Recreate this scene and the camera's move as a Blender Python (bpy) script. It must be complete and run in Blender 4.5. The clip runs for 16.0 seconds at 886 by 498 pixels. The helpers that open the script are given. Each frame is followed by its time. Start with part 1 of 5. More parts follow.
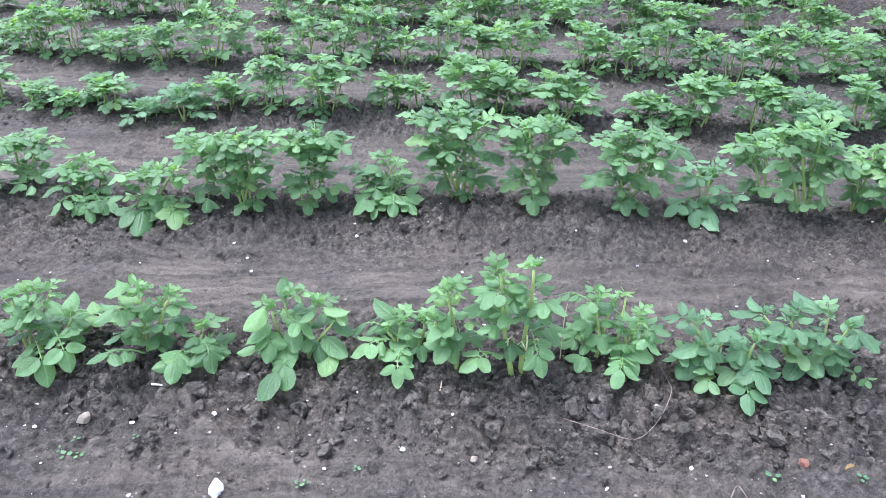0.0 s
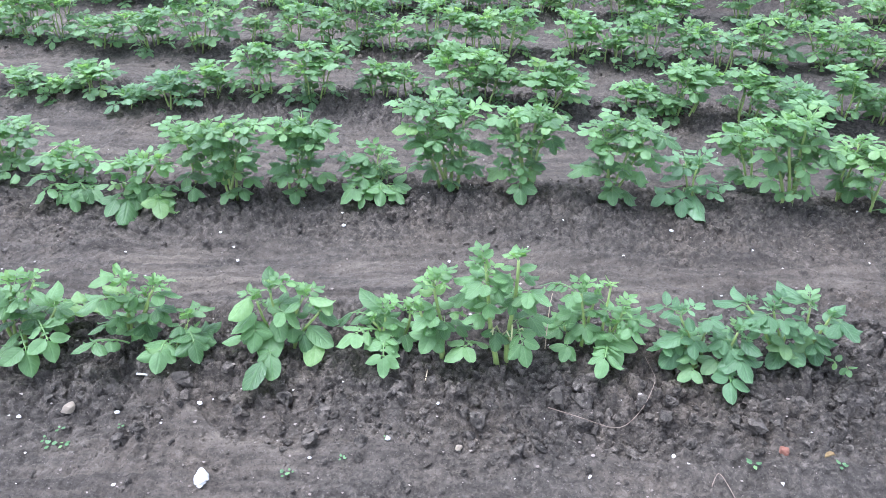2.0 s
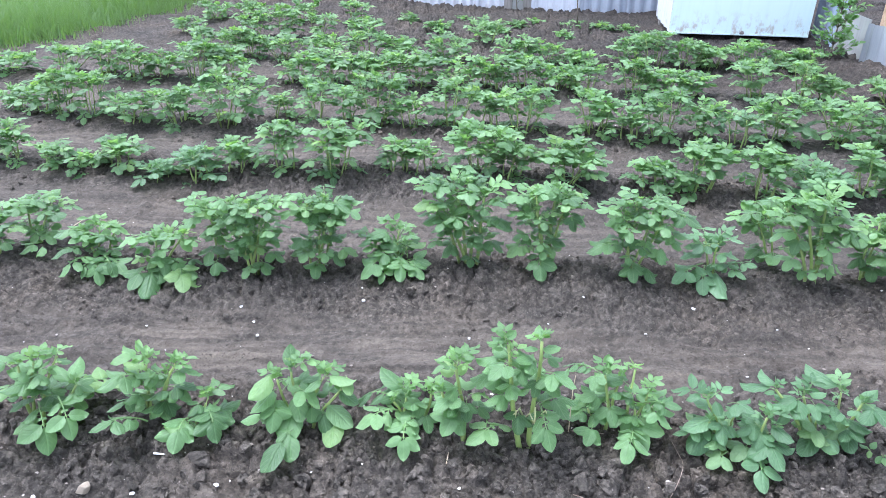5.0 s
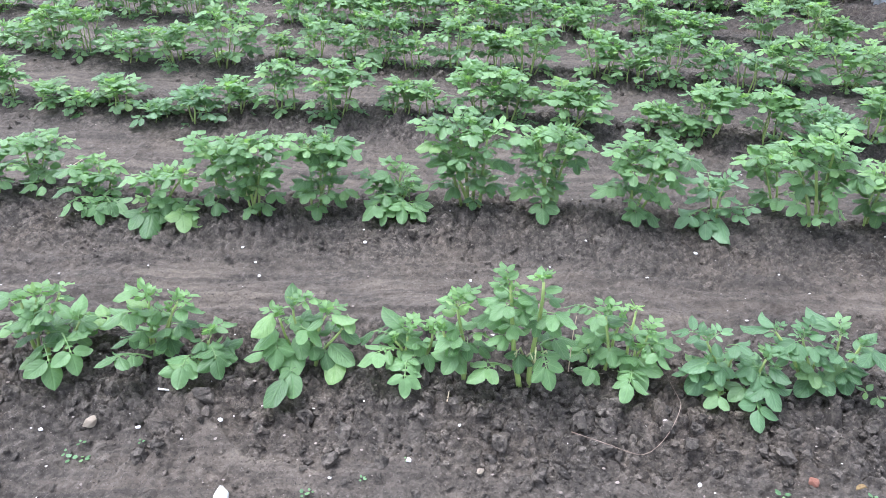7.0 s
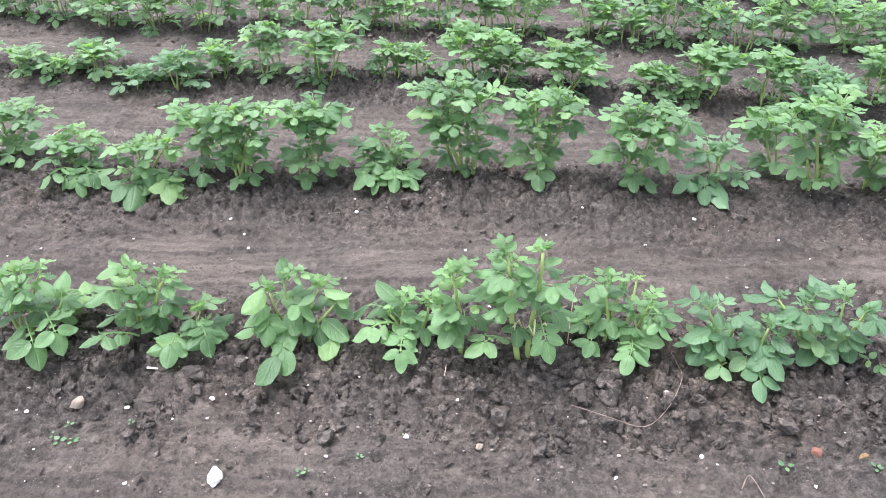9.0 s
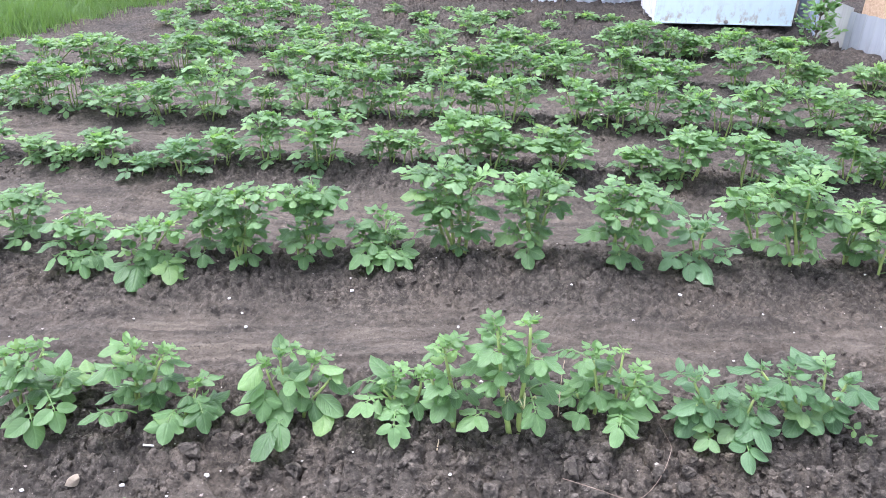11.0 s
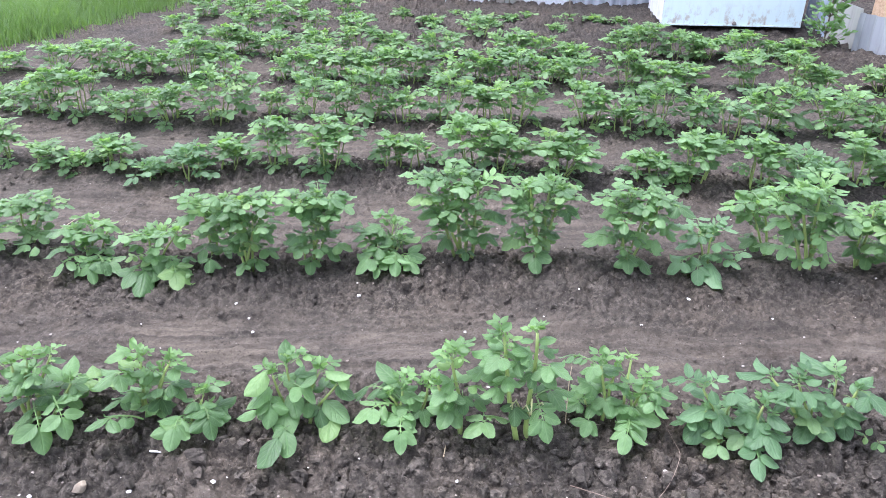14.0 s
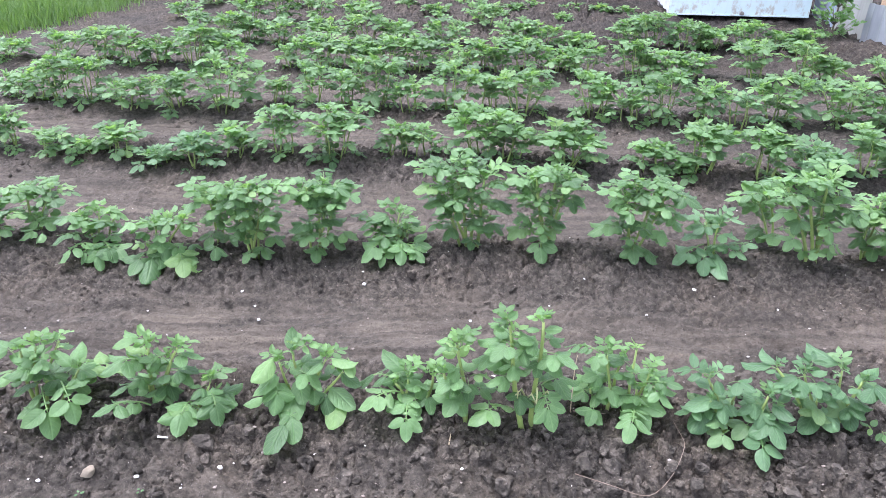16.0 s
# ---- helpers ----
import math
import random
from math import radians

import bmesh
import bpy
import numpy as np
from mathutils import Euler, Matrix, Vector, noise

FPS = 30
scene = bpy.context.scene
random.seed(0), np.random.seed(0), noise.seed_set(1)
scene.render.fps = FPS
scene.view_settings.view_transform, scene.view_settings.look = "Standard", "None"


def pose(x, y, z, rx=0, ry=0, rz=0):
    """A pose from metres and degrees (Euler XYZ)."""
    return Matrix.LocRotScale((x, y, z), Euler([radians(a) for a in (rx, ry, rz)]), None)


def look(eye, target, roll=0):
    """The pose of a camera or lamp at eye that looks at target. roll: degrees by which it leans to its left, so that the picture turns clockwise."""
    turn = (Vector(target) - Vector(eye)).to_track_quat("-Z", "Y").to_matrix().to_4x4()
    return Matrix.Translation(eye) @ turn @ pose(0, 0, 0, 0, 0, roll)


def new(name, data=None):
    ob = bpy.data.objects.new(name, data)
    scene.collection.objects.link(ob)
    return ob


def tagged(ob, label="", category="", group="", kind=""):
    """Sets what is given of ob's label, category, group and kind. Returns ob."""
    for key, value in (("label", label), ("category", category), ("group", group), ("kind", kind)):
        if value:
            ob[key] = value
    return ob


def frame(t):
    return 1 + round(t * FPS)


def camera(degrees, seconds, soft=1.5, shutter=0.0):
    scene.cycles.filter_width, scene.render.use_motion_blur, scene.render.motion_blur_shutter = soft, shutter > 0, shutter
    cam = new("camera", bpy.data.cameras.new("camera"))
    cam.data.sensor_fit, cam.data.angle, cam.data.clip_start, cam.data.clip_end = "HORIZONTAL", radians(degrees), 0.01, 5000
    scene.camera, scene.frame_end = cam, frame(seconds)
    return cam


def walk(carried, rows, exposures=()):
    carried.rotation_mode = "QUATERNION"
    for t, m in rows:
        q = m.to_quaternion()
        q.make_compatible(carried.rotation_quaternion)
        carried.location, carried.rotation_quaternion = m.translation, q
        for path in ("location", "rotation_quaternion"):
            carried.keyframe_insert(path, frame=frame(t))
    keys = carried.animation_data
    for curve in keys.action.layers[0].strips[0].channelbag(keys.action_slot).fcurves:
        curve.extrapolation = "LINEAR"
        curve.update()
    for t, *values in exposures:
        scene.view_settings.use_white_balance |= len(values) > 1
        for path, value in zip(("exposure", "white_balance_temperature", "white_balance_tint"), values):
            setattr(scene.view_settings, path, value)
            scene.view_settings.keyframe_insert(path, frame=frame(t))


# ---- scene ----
# ---- camera ----
cam = camera(65.23, 16.0, soft=0.6)
walk(cam, [
    (0, pose(0.004, -0.019, 1.385, 57.924, -0.172, 0.215)),
    (0.5, pose(0.010, -0.020, 1.390, 57.734, -0.143, 0.152)),
    (1, pose(0.011, -0.015, 1.391, 57.665, -0.309, 0.203)),
    (1.5, pose(0.013, -0.013, 1.386, 57.349, -0.509, 0.172)),
    (2, pose(0.020, -0.017, 1.391, 56.902, -0.592, -0.345)),
    (2.5, pose(0.020, -0.021, 1.392, 57.018, -0.375, -0.870)),
    (3, pose(0.011, -0.016, 1.394, 57.002, -0.358, -0.930)),
    (3.5, pose(0.003, -0.006, 1.411, 57.767, -0.274, -0.647)),
    (4, pose(-0.001, -0.003, 1.427, 61.777, 0.065, -0.039)),
    (4.2, pose(-0.002, -0.001, 1.424, 62.871, -0.011, 0.164)),
    (6.3, pose(-0.005, -0.007, 1.411, 60.162, -0.694, 1.392)),
    (6.5, pose(-0.007, -0.005, 1.405, 59.599, -0.760, 1.347)),
    (7, pose(-0.006, -0.002, 1.395, 58.154, -0.774, 1.174)),
    (7.5, pose(-0.004, 0.006, 1.389, 56.649, -0.617, 0.911)),
    (8, pose(-0.009, 0.031, 1.379, 55.258, -0.551, 0.671)),
    (8.5, pose(-0.019, 0.059, 1.375, 54.280, -0.551, 0.516)),
    (9, pose(-0.020, 0.057, 1.379, 55.188, -0.600, 0.091)),
    (9.5, pose(-0.011, 0.036, 1.388, 56.891, -0.678, -0.272)),
    (9.7, pose(-0.007, 0.027, 1.391, 57.681, -0.615, -0.514)),
    (11.8, pose(-0.001, -0.018, 1.413, 63.087, -0.019, -0.163)),
    (12, pose(0.002, -0.017, 1.414, 63.136, 0.044, -0.131)),
    (12.5, pose(0.002, -0.011, 1.410, 63.072, 0.336, -0.108)),
    (13, pose(0.006, -0.007, 1.409, 62.627, 0.358, 0.071)),
    (13.5, pose(0.005, -0.003, 1.410, 62.351, 0.314, 0.083)),
    (14, pose(0.001, -0.002, 1.409, 62.157, 0.154, 0.176)),
    (14.5, pose(-0.001, -0.002, 1.408, 61.793, 0.007, 0.281)),
    (15, pose(-0.003, -0.003, 1.410, 61.539, -0.179, 0.380)),
    (15.5, pose(-0.006, -0.005, 1.407, 61.480, -0.216, 0.532)),
    (16, pose(-0.007, -0.005, 1.407, 61.324, -0.020, 0.596)),
], exposures=[(0, 2.12, 5400, 17), (4.2, 2.12, 5450, 17), (6.3, 2.07, 5600, 14), (7, 2.08, 5680, 16.5), (8, 2.14, 5950, 21), (9.7, 2.17, 5950, 20), (11.8, 2.10, 5800, 21), (16, 2.07, 5820, 21)])

# ---- light: bright overcast sky ----
world = bpy.data.worlds.new("overcast_sky")
scene.world = world
world.use_nodes = True
wn = world.node_tree.nodes
sky = wn.new("ShaderNodeTexSky")
sky.sky_type = "NISHITA"
sky.sun_disc = False
sky.sun_elevation = radians(72)
sky.sun_rotation = radians(-69)
sky.air_density, sky.dust_density, sky.ozone_density = 1.0, 3.0, 1.0
cloud = wn.new("ShaderNodeHueSaturation")
cloud.inputs["Saturation"].default_value = 0.30
world.node_tree.links.new(sky.outputs[0], cloud.inputs["Color"])
world.node_tree.links.new(cloud.outputs[0], wn["Background"].inputs["Color"])
wn["Background"].inputs["Strength"].default_value = 0.15

sun = new("sun", bpy.data.lights.new("sun", "SUN"))
sun.data.energy = 1.0
sun.data.angle = radians(35)
sun.data.color = (1.0, 0.97, 0.93)
sun.matrix_world = look((-2.6, 1.0, 8.5), (0, 0, 0))


# ---- materials ----
def mat(name):
    m = bpy.data.materials.new(name)
    m.use_nodes = True
    nt = m.node_tree
    return m, nt, nt.nodes["Principled BSDF"], nt.nodes["Material Output"]


def node(nt, kind, **values):
    n = nt.nodes.new(kind)
    for key, v in values.items():
        n.inputs[key.replace("_", " ")].default_value = v
    return n


def ramp(nt, fac, stops):
    n = nt.nodes.new("ShaderNodeValToRGB")
    e = n.color_ramp.elements
    while len(e) < len(stops):
        e.new(0.5)
    for k, (p, c) in enumerate(stops):
        e[k].position, e[k].color = p, (*c, 1)
    nt.links.new(fac, n.inputs[0])
    return n.outputs[0]


def mix(nt, kind, fac, a, b):
    n = nt.nodes.new("ShaderNodeMix")
    n.data_type, n.blend_type = "RGBA", kind
    for sock, v in ((n.inputs[0], fac), (n.inputs[6], a), (n.inputs[7], b)):
        if isinstance(v, bpy.types.NodeSocket):
            nt.links.new(v, sock)
        elif isinstance(v, tuple):
            sock.default_value = (*v, 1)
        else:
            sock.default_value = v
    return n.outputs[2]


def calc(nt, op, a, b=0.0, c=0.0):
    n = nt.nodes.new("ShaderNodeMath")
    n.operation = op
    for sock, v in zip(n.inputs, (a, b, c)):
        if isinstance(v, bpy.types.NodeSocket):
            nt.links.new(v, sock)
        else:
            sock.default_value = v
    return n.outputs[0]


def coords(nt, scale=(1, 1, 1), kind="Object"):
    c = nt.nodes.new("ShaderNodeTexCoord")
    m = nt.nodes.new("ShaderNodeMapping")
    m.inputs["Scale"].default_value = scale
    nt.links.new(c.outputs[kind], m.inputs[0])
    return m.outputs[0]


def noise_tex(nt, vec, scale, detail=4.0, rough=0.6):
    n = node(nt, "ShaderNodeTexNoise", Scale=scale, Detail=detail, Roughness=rough)
    nt.links.new(vec, n.inputs["Vector"])
    return n.outputs["Fac"]


def warp(nt, vec, scale, amount):
    """The coordinates bent by noise, so that cells get uneven outlines."""
    n = node(nt, "ShaderNodeTexNoise", Scale=float(scale), Detail=3.0)
    nt.links.new(vec, n.inputs["Vector"])
    k = nt.nodes.new("ShaderNodeVectorMath")
    k.operation = "MULTIPLY_ADD"
    nt.links.new(n.outputs["Color"], k.inputs[0])
    k.inputs[1].default_value = (amount,) * 3
    nt.links.new(vec, k.inputs[2])
    return k.outputs[0]


def bump(nt, height, bsdf, strength, distance):
    b = node(nt, "ShaderNodeBump", Strength=strength, Distance=distance)
    nt.links.new(height, b.inputs["Height"])
    nt.links.new(b.outputs[0], bsdf.inputs["Normal"])


def soil_material(name, crusted, unit=1.0, dry_tone=1.0):
    m, nt, bsdf, _ = mat(name)
    v = coords(nt, (unit, unit, unit))
    big = noise_tex(nt, v, 2.3, 5, 0.6)
    fine = noise_tex(nt, v, 38, 6, 0.7)
    grit = noise_tex(nt, v, 170, 3, 0.6)
    relief = []
    col = ramp(nt, fine, [(0.35, (0.042, 0.0372, 0.0312)), (0.5, (0.0755, 0.0665, 0.0552)), (0.65, (0.121, 0.1058, 0.0875))])
    col = mix(nt, "MULTIPLY", 0.75, col, ramp(nt, big, [(0.3, (0.70, 0.72, 0.75)), (0.5, (1.0, 1.0, 1.0)), (0.7, (1.27, 1.18, 1.08))]))
    for size, low, high in ((42, 0.72, 1.28), (105, 0.62, 1.38)):
        grain = node(nt, "ShaderNodeTexVoronoi", Scale=float(size), Randomness=1.0)
        nt.links.new(warp(nt, v, 30, 0.02), grain.inputs["Vector"])
        one = nt.nodes.new("ShaderNodeSeparateColor")
        nt.links.new(grain.outputs["Color"], one.inputs[0])
        col = mix(nt, "MULTIPLY", 0.8, col, ramp(nt, one.outputs[0], [(0.0, (low,) * 3), (1.0, (high,) * 3)]))
        relief.append(one.outputs[1])
    if crusted:
        at = nt.nodes.new("ShaderNodeAttribute")
        at.attribute_name = "crust"
        patch = ramp(nt, noise_tex(nt, coords(nt, (0.55, 1.5, 1)), 5.5, 5, 0.62), [(0.32, (0, 0, 0)), (0.58, (0.9, 0.9, 0.9))])
        dry = mix(nt, "MULTIPLY", 0.6, (0.149, 0.1280, 0.1040), ramp(nt, grit, [(0.32, (0.62, 0.62, 0.62)), (0.66, (1.22, 1.22, 1.22))]))
        streak = noise_tex(nt, warp(nt, coords(nt, (0.30, 4.2, 1)), 1.2, 0.5), 7.0, 5, 0.66)
        dry = mix(nt, "MULTIPLY", 0.9, dry, ramp(nt, streak, [(0.40, (0.55, 0.55, 0.56)), (0.5, (0.96, 0.96, 0.96)), (0.58, (1.24, 1.22, 1.19))]))
        col = mix(nt, "MIX", calc(nt, "MULTIPLY", at.outputs["Fac"], patch), col, dry)
    col = mix(nt, "MIX", calc(nt, "MULTIPLY", ramp(nt, noise_tex(nt, v, 230, 2, 0.5), [(0.66, (0, 0, 0)), (0.72, (1, 1, 1))]), 0.6), col, (0.24, 0.21, 0.19))
    col = mix(nt, "MIX", calc(nt, "MULTIPLY", ramp(nt, noise_tex(nt, v, 150, 2, 0.5), [(0.30, (1, 1, 1)), (0.38, (0, 0, 0))]), 0.6), col, (0.030, 0.025, 0.022))
    if crusted:
        # colour darkened for damp soil and for painted shade at the front left
        wet_shade = nt.nodes.new("ShaderNodeAttribute")
        wet_shade.attribute_name = "damp_shade"
        col = mix(nt, "MULTIPLY", wet_shade.outputs["Fac"], col, (0.55, 0.55, 0.57))
    if dry_tone != 1.0:
        col = mix(nt, "MULTIPLY", 1.0, col, (dry_tone, dry_tone, dry_tone))
    nt.links.new(col, bsdf.inputs["Base Color"])
    bsdf.inputs["Roughness"].default_value = 0.92
    bsdf.inputs["Specular IOR Level"].default_value = 0.2
    rise = calc(nt, "MULTIPLY_ADD", fine, 0.6, calc(nt, "MULTIPLY", grit, 0.22))
    rise = calc(nt, "ADD", rise, calc(nt, "MULTIPLY_ADD", relief[0], 0.35, calc(nt, "MULTIPLY", relief[1], 0.25)))
    bump(nt, rise, bsdf, 1.0, 0.032)
    return m


def leaf_material(name, low, mid, high, veins=1.0, clear=0.34):
    m, nt, bsdf, out = mat(name)
    info = nt.nodes.new("ShaderNodeObjectInfo")
    col = ramp(nt, info.outputs["Random"], [(0.0, low), (0.45, mid), (0.86, high), (1.0, (high[0] * 1.12, high[1] * 1.02, high[2] * 0.85))])
    v = coords(nt, kind="Object")
    col = mix(nt, "MULTIPLY", 0.5, col, ramp(nt, noise_tex(nt, v, 9, 3), [(0.3, (0.75, 0.8, 0.75)), (0.7, (1.2, 1.15, 1.2))]))
    uv = nt.nodes.new("ShaderNodeTexCoord")
    sep = nt.nodes.new("ShaderNodeSeparateXYZ")
    nt.links.new(uv.outputs["UV"], sep.inputs[0])
    side = calc(nt, "ABSOLUTE", calc(nt, "SUBTRACT", sep.outputs[0], 0.5))
    rib = calc(nt, "SUBTRACT", 1.0, calc(nt, "SMOOTH_MIN", calc(nt, "MULTIPLY", side, 16.0), 1.0, 0.3))
    along = calc(nt, "SUBTRACT", calc(nt, "MULTIPLY", sep.outputs[1], 6.0), calc(nt, "MULTIPLY", side, 4.4))
    wave = calc(nt, "ABSOLUTE", calc(nt, "SUBTRACT", calc(nt, "FRACT", along), 0.5))
    lateral = calc(nt, "SUBTRACT", 1.0, calc(nt, "SMOOTH_MIN", calc(nt, "MULTIPLY", wave, 7.0), 1.0, 0.4))
    vein = calc(nt, "MAXIMUM", calc(nt, "MAXIMUM", rib, 0.0), calc(nt, "MULTIPLY", calc(nt, "MAXIMUM", lateral, 0.0), 0.55))
    pale = tuple(min(1.0, c * 1.5 + 0.02) for c in high)
    col = mix(nt, "MIX", calc(nt, "MULTIPLY", vein, 0.20 * veins), col, pale)
    nt.links.new(col, bsdf.inputs["Base Color"])
    bsdf.inputs["Roughness"].default_value = 0.42
    bsdf.inputs["Specular IOR Level"].default_value = 0.55
    bsdf.inputs["Sheen Weight"].default_value = 0.20
    bsdf.inputs["Sheen Roughness"].default_value = 0.4
    bsdf.inputs["Sheen Tint"].default_value = (0.85, 1.0, 0.85, 1)
    bump(nt, calc(nt, "ADD", calc(nt, "MULTIPLY", vein, -0.7), calc(nt, "MULTIPLY", noise_tex(nt, v, 12, 1), 0.3)), bsdf, 0.34 * veins, 0.025)
    thin = nt.nodes.new("ShaderNodeBsdfTranslucent")
    nt.links.new(mix(nt, "MULTIPLY", 1.0, col, (1.4, 1.42, 0.75)), thin.inputs[0])
    ms = node(nt, "ShaderNodeMixShader", Fac=clear)
    nt.links.new(bsdf.outputs[0], ms.inputs[1])
    nt.links.new(thin.outputs[0], ms.inputs[2])
    nt.links.new(ms.outputs[0], out.inputs[0])
    return m


def plain_material(name, stops, scale, rough, relief=0.3, metal=0.0, stretch=(1, 1, 1), depth=0.01, random=0.0):
    m, nt, bsdf, _ = mat(name)
    v = coords(nt, stretch)
    n = noise_tex(nt, v, scale, 5, 0.62)
    col = ramp(nt, n, stops)
    if random:
        info = nt.nodes.new("ShaderNodeObjectInfo")
        k = calc(nt, "MULTIPLY_ADD", info.outputs["Random"], random, 1 - random / 2)
        grey = nt.nodes.new("ShaderNodeCombineColor")
        for s in grey.inputs:
            nt.links.new(k, s)
        col = mix(nt, "MULTIPLY", 1.0, col, grey.outputs[0])
    nt.links.new(col, bsdf.inputs["Base Color"])
    bsdf.inputs["Roughness"].default_value = rough
    bsdf.inputs["Metallic"].default_value = metal
    bump(nt, noise_tex(nt, v, scale * 3, 4), bsdf, relief, depth)
    return m


def sheet_material(name, base, stain, rust, amount, rough=0.5):
    """Weathered painted or galvanised sheet: vertical streaks, dirt and rust blooms."""
    m, nt, bsdf, _ = mat(name)
    streak = noise_tex(nt, coords(nt, (9, 9, 0.6)), 2.2, 4, 0.6)
    col = mix(nt, "MIX", ramp(nt, streak, [(0.45, (0, 0, 0)), (0.75, (0.8, 0.8, 0.8))]), base, stain)
    bloom = noise_tex(nt, coords(nt, (5, 5, 3.2)), 2.6, 6, 0.7)
    low = nt.nodes.new("ShaderNodeSeparateXYZ")
    nt.links.new(coords(nt), low.inputs[0])
    edge = ramp(nt, low.outputs[2], [(0.0, (1, 1, 1)), (0.24, (0, 0, 0))])
    spots = calc(nt, "MULTIPLY", calc(nt, "MULTIPLY", ramp(nt, bloom, [(0.5, (0, 0, 0)), (0.62, (1, 1, 1))]), edge), amount)
    col = mix(nt, "MIX", spots, col, rust)
    nt.links.new(col, bsdf.inputs["Base Color"])
    bsdf.inputs["Roughness"].default_value = rough
    bump(nt, bloom, bsdf, 0.12, 0.01)
    return m


SOIL = soil_material("garden_soil", True)
CRUMB = soil_material("soil_crumb", False, 1.0, 1.3)
CLOD = soil_material("soil_clod", False, 0.015)
LEAF = leaf_material("potato_leaf", (0.064, 0.142, 0.048), (0.117, 0.230, 0.083), (0.176, 0.318, 0.130), clear=0.46)
LEAF_DARK = leaf_material("potato_leaf_bluish", (0.068, 0.150, 0.061), (0.105, 0.212, 0.092), (0.150, 0.278, 0.132), clear=0.44)
LEAF_YOUNG = leaf_material("young_potato_leaf", (0.098, 0.196, 0.066), (0.134, 0.254, 0.088), (0.180, 0.322, 0.118), 0.6, 0.46)
PETIOLE = plain_material("leaf_stalk", [(0.3, (0.10, 0.20, 0.06)), (0.7, (0.17, 0.28, 0.09))], 6, 0.5, 0.1, random=0.3)
STALK = plain_material("pale_stalk", [(0.3, (0.36, 0.40, 0.16)), (0.7, (0.52, 0.54, 0.28))], 25, 0.5, 0.2)
STEM = plain_material("potato_stem", [(0.3, (0.19, 0.28, 0.075)), (0.7, (0.30, 0.38, 0.12))], 25, 0.5, 0.2, random=0.4)
SAPLING = leaf_material("sapling_leaf", (0.15, 0.29, 0.11), (0.175, 0.325, 0.125), (0.20, 0.35, 0.14), 0.5, 0.45)
GRASS = leaf_material("meadow_grass", (0.080, 0.168, 0.042), (0.108, 0.206, 0.054), (0.145, 0.245, 0.075), 0.0, 0.35)
STONE_WHITE = plain_material("white_limestone", [(0.3, (0.66, 0.65, 0.60)), (0.7, (0.85, 0.84, 0.80))], 60, 0.8, 0.5)
STONE_PALE = plain_material("pale_stone", [(0.3, (0.28, 0.23, 0.17)), (0.7, (0.44, 0.38, 0.29))], 70, 0.85, 0.6)
STONE_GREY = plain_material("grey_stone", [(0.3, (0.17, 0.155, 0.14)), (0.7, (0.30, 0.28, 0.25))], 70, 0.85, 0.6)
BRICK = plain_material("brick_fragment", [(0.3, (0.19, 0.075, 0.048)), (0.7, (0.29, 0.135, 0.09))], 90, 0.9, 0.6)
SHELL = plain_material("eggshell", [(0.3, (0.55, 0.53, 0.50)), (0.7, (0.85, 0.83, 0.80))], 50, 0.7, 0.3, random=0.5)
CHIP, nt_chip, chip_bsdf, _ = mat("pale_chips")
chip_geo = nt_chip.nodes.new("ShaderNodeNewGeometry")
nt_chip.links.new(ramp(nt_chip, chip_geo.outputs["Random Per Island"], [(0.0, (0.16, 0.13, 0.11)), (0.7, (0.27, 0.23, 0.195)), (1.0, (0.66, 0.63, 0.58))]), chip_bsdf.inputs["Base Color"])
chip_bsdf.inputs["Roughness"].default_value = 0.8
TWIG = plain_material("dry_twig", [(0.3, (0.14, 0.10, 0.075)), (0.7, (0.30, 0.24, 0.19))], 40, 0.85, 0.5)
STRAW = plain_material("dry_straw", [(0.3, (0.34, 0.27, 0.17)), (0.7, (0.52, 0.44, 0.31))], 40, 0.8, 0.4)
DRY_LEAF = plain_material("withered_leaf", [(0.3, (0.20, 0.13, 0.06)), (0.7, (0.38, 0.29, 0.13))], 60, 0.8, 0.6)
BARK = plain_material("young_bark", [(0.3, (0.10, 0.08, 0.06)), (0.7, (0.20, 0.17, 0.13))], 50, 0.85, 0.5)
GALV = sheet_material("galvanised_sheet", (0.60, 0.63, 0.68), (0.36, 0.38, 0.42), (0.23, 0.14, 0.08), 0.4, 0.45)
GALV_OLD = sheet_material("dull_galvanised_sheet", (0.36, 0.40, 0.46), (0.22, 0.24, 0.28), (0.20, 0.13, 0.08), 0.4, 0.55)
GALV_DULL = sheet_material("pale_dull_sheet", (0.32, 0.345, 0.37), (0.22, 0.235, 0.255), (0.23, 0.15, 0.09), 0.3, 0.6)
GALV_BLUE = sheet_material("bluish_sheet", (0.33, 0.40, 0.49), (0.24, 0.29, 0.36), (0.20, 0.13, 0.08), 0.3, 0.55)
WHITE_TIN = sheet_material("white_painted_tin", (0.64, 0.78, 0.795), (0.60, 0.735, 0.755), (0.34, 0.25, 0.15), 0.8, 0.6)
FLAT_TIN = sheet_material("dirty_flat_sheet", (0.33, 0.34, 0.32), (0.25, 0.25, 0.235), (0.24, 0.16, 0.1), 0.3, 0.5)
OLD_WOOD = plain_material("weathered_wood", [(0.3, (0.17, 0.155, 0.14)), (0.7, (0.33, 0.31, 0.28))], 7, 0.85, 0.5, stretch=(8, 8, 0.6))
BOARD = plain_material("chipboard", [(0.3, (0.36, 0.24, 0.15)), (0.5, (0.50, 0.35, 0.23)), (0.7, (0.60, 0.44, 0.31))], 55, 0.75, 0.4)


# ---- helpers for building ----
def part(name, data, parent, label="", matrix=None):
    ob = new(name, data)
    ob.parent = parent
    if matrix is not None:
        ob.matrix_basis = matrix
    if label:
        tagged(ob, label)
    return ob


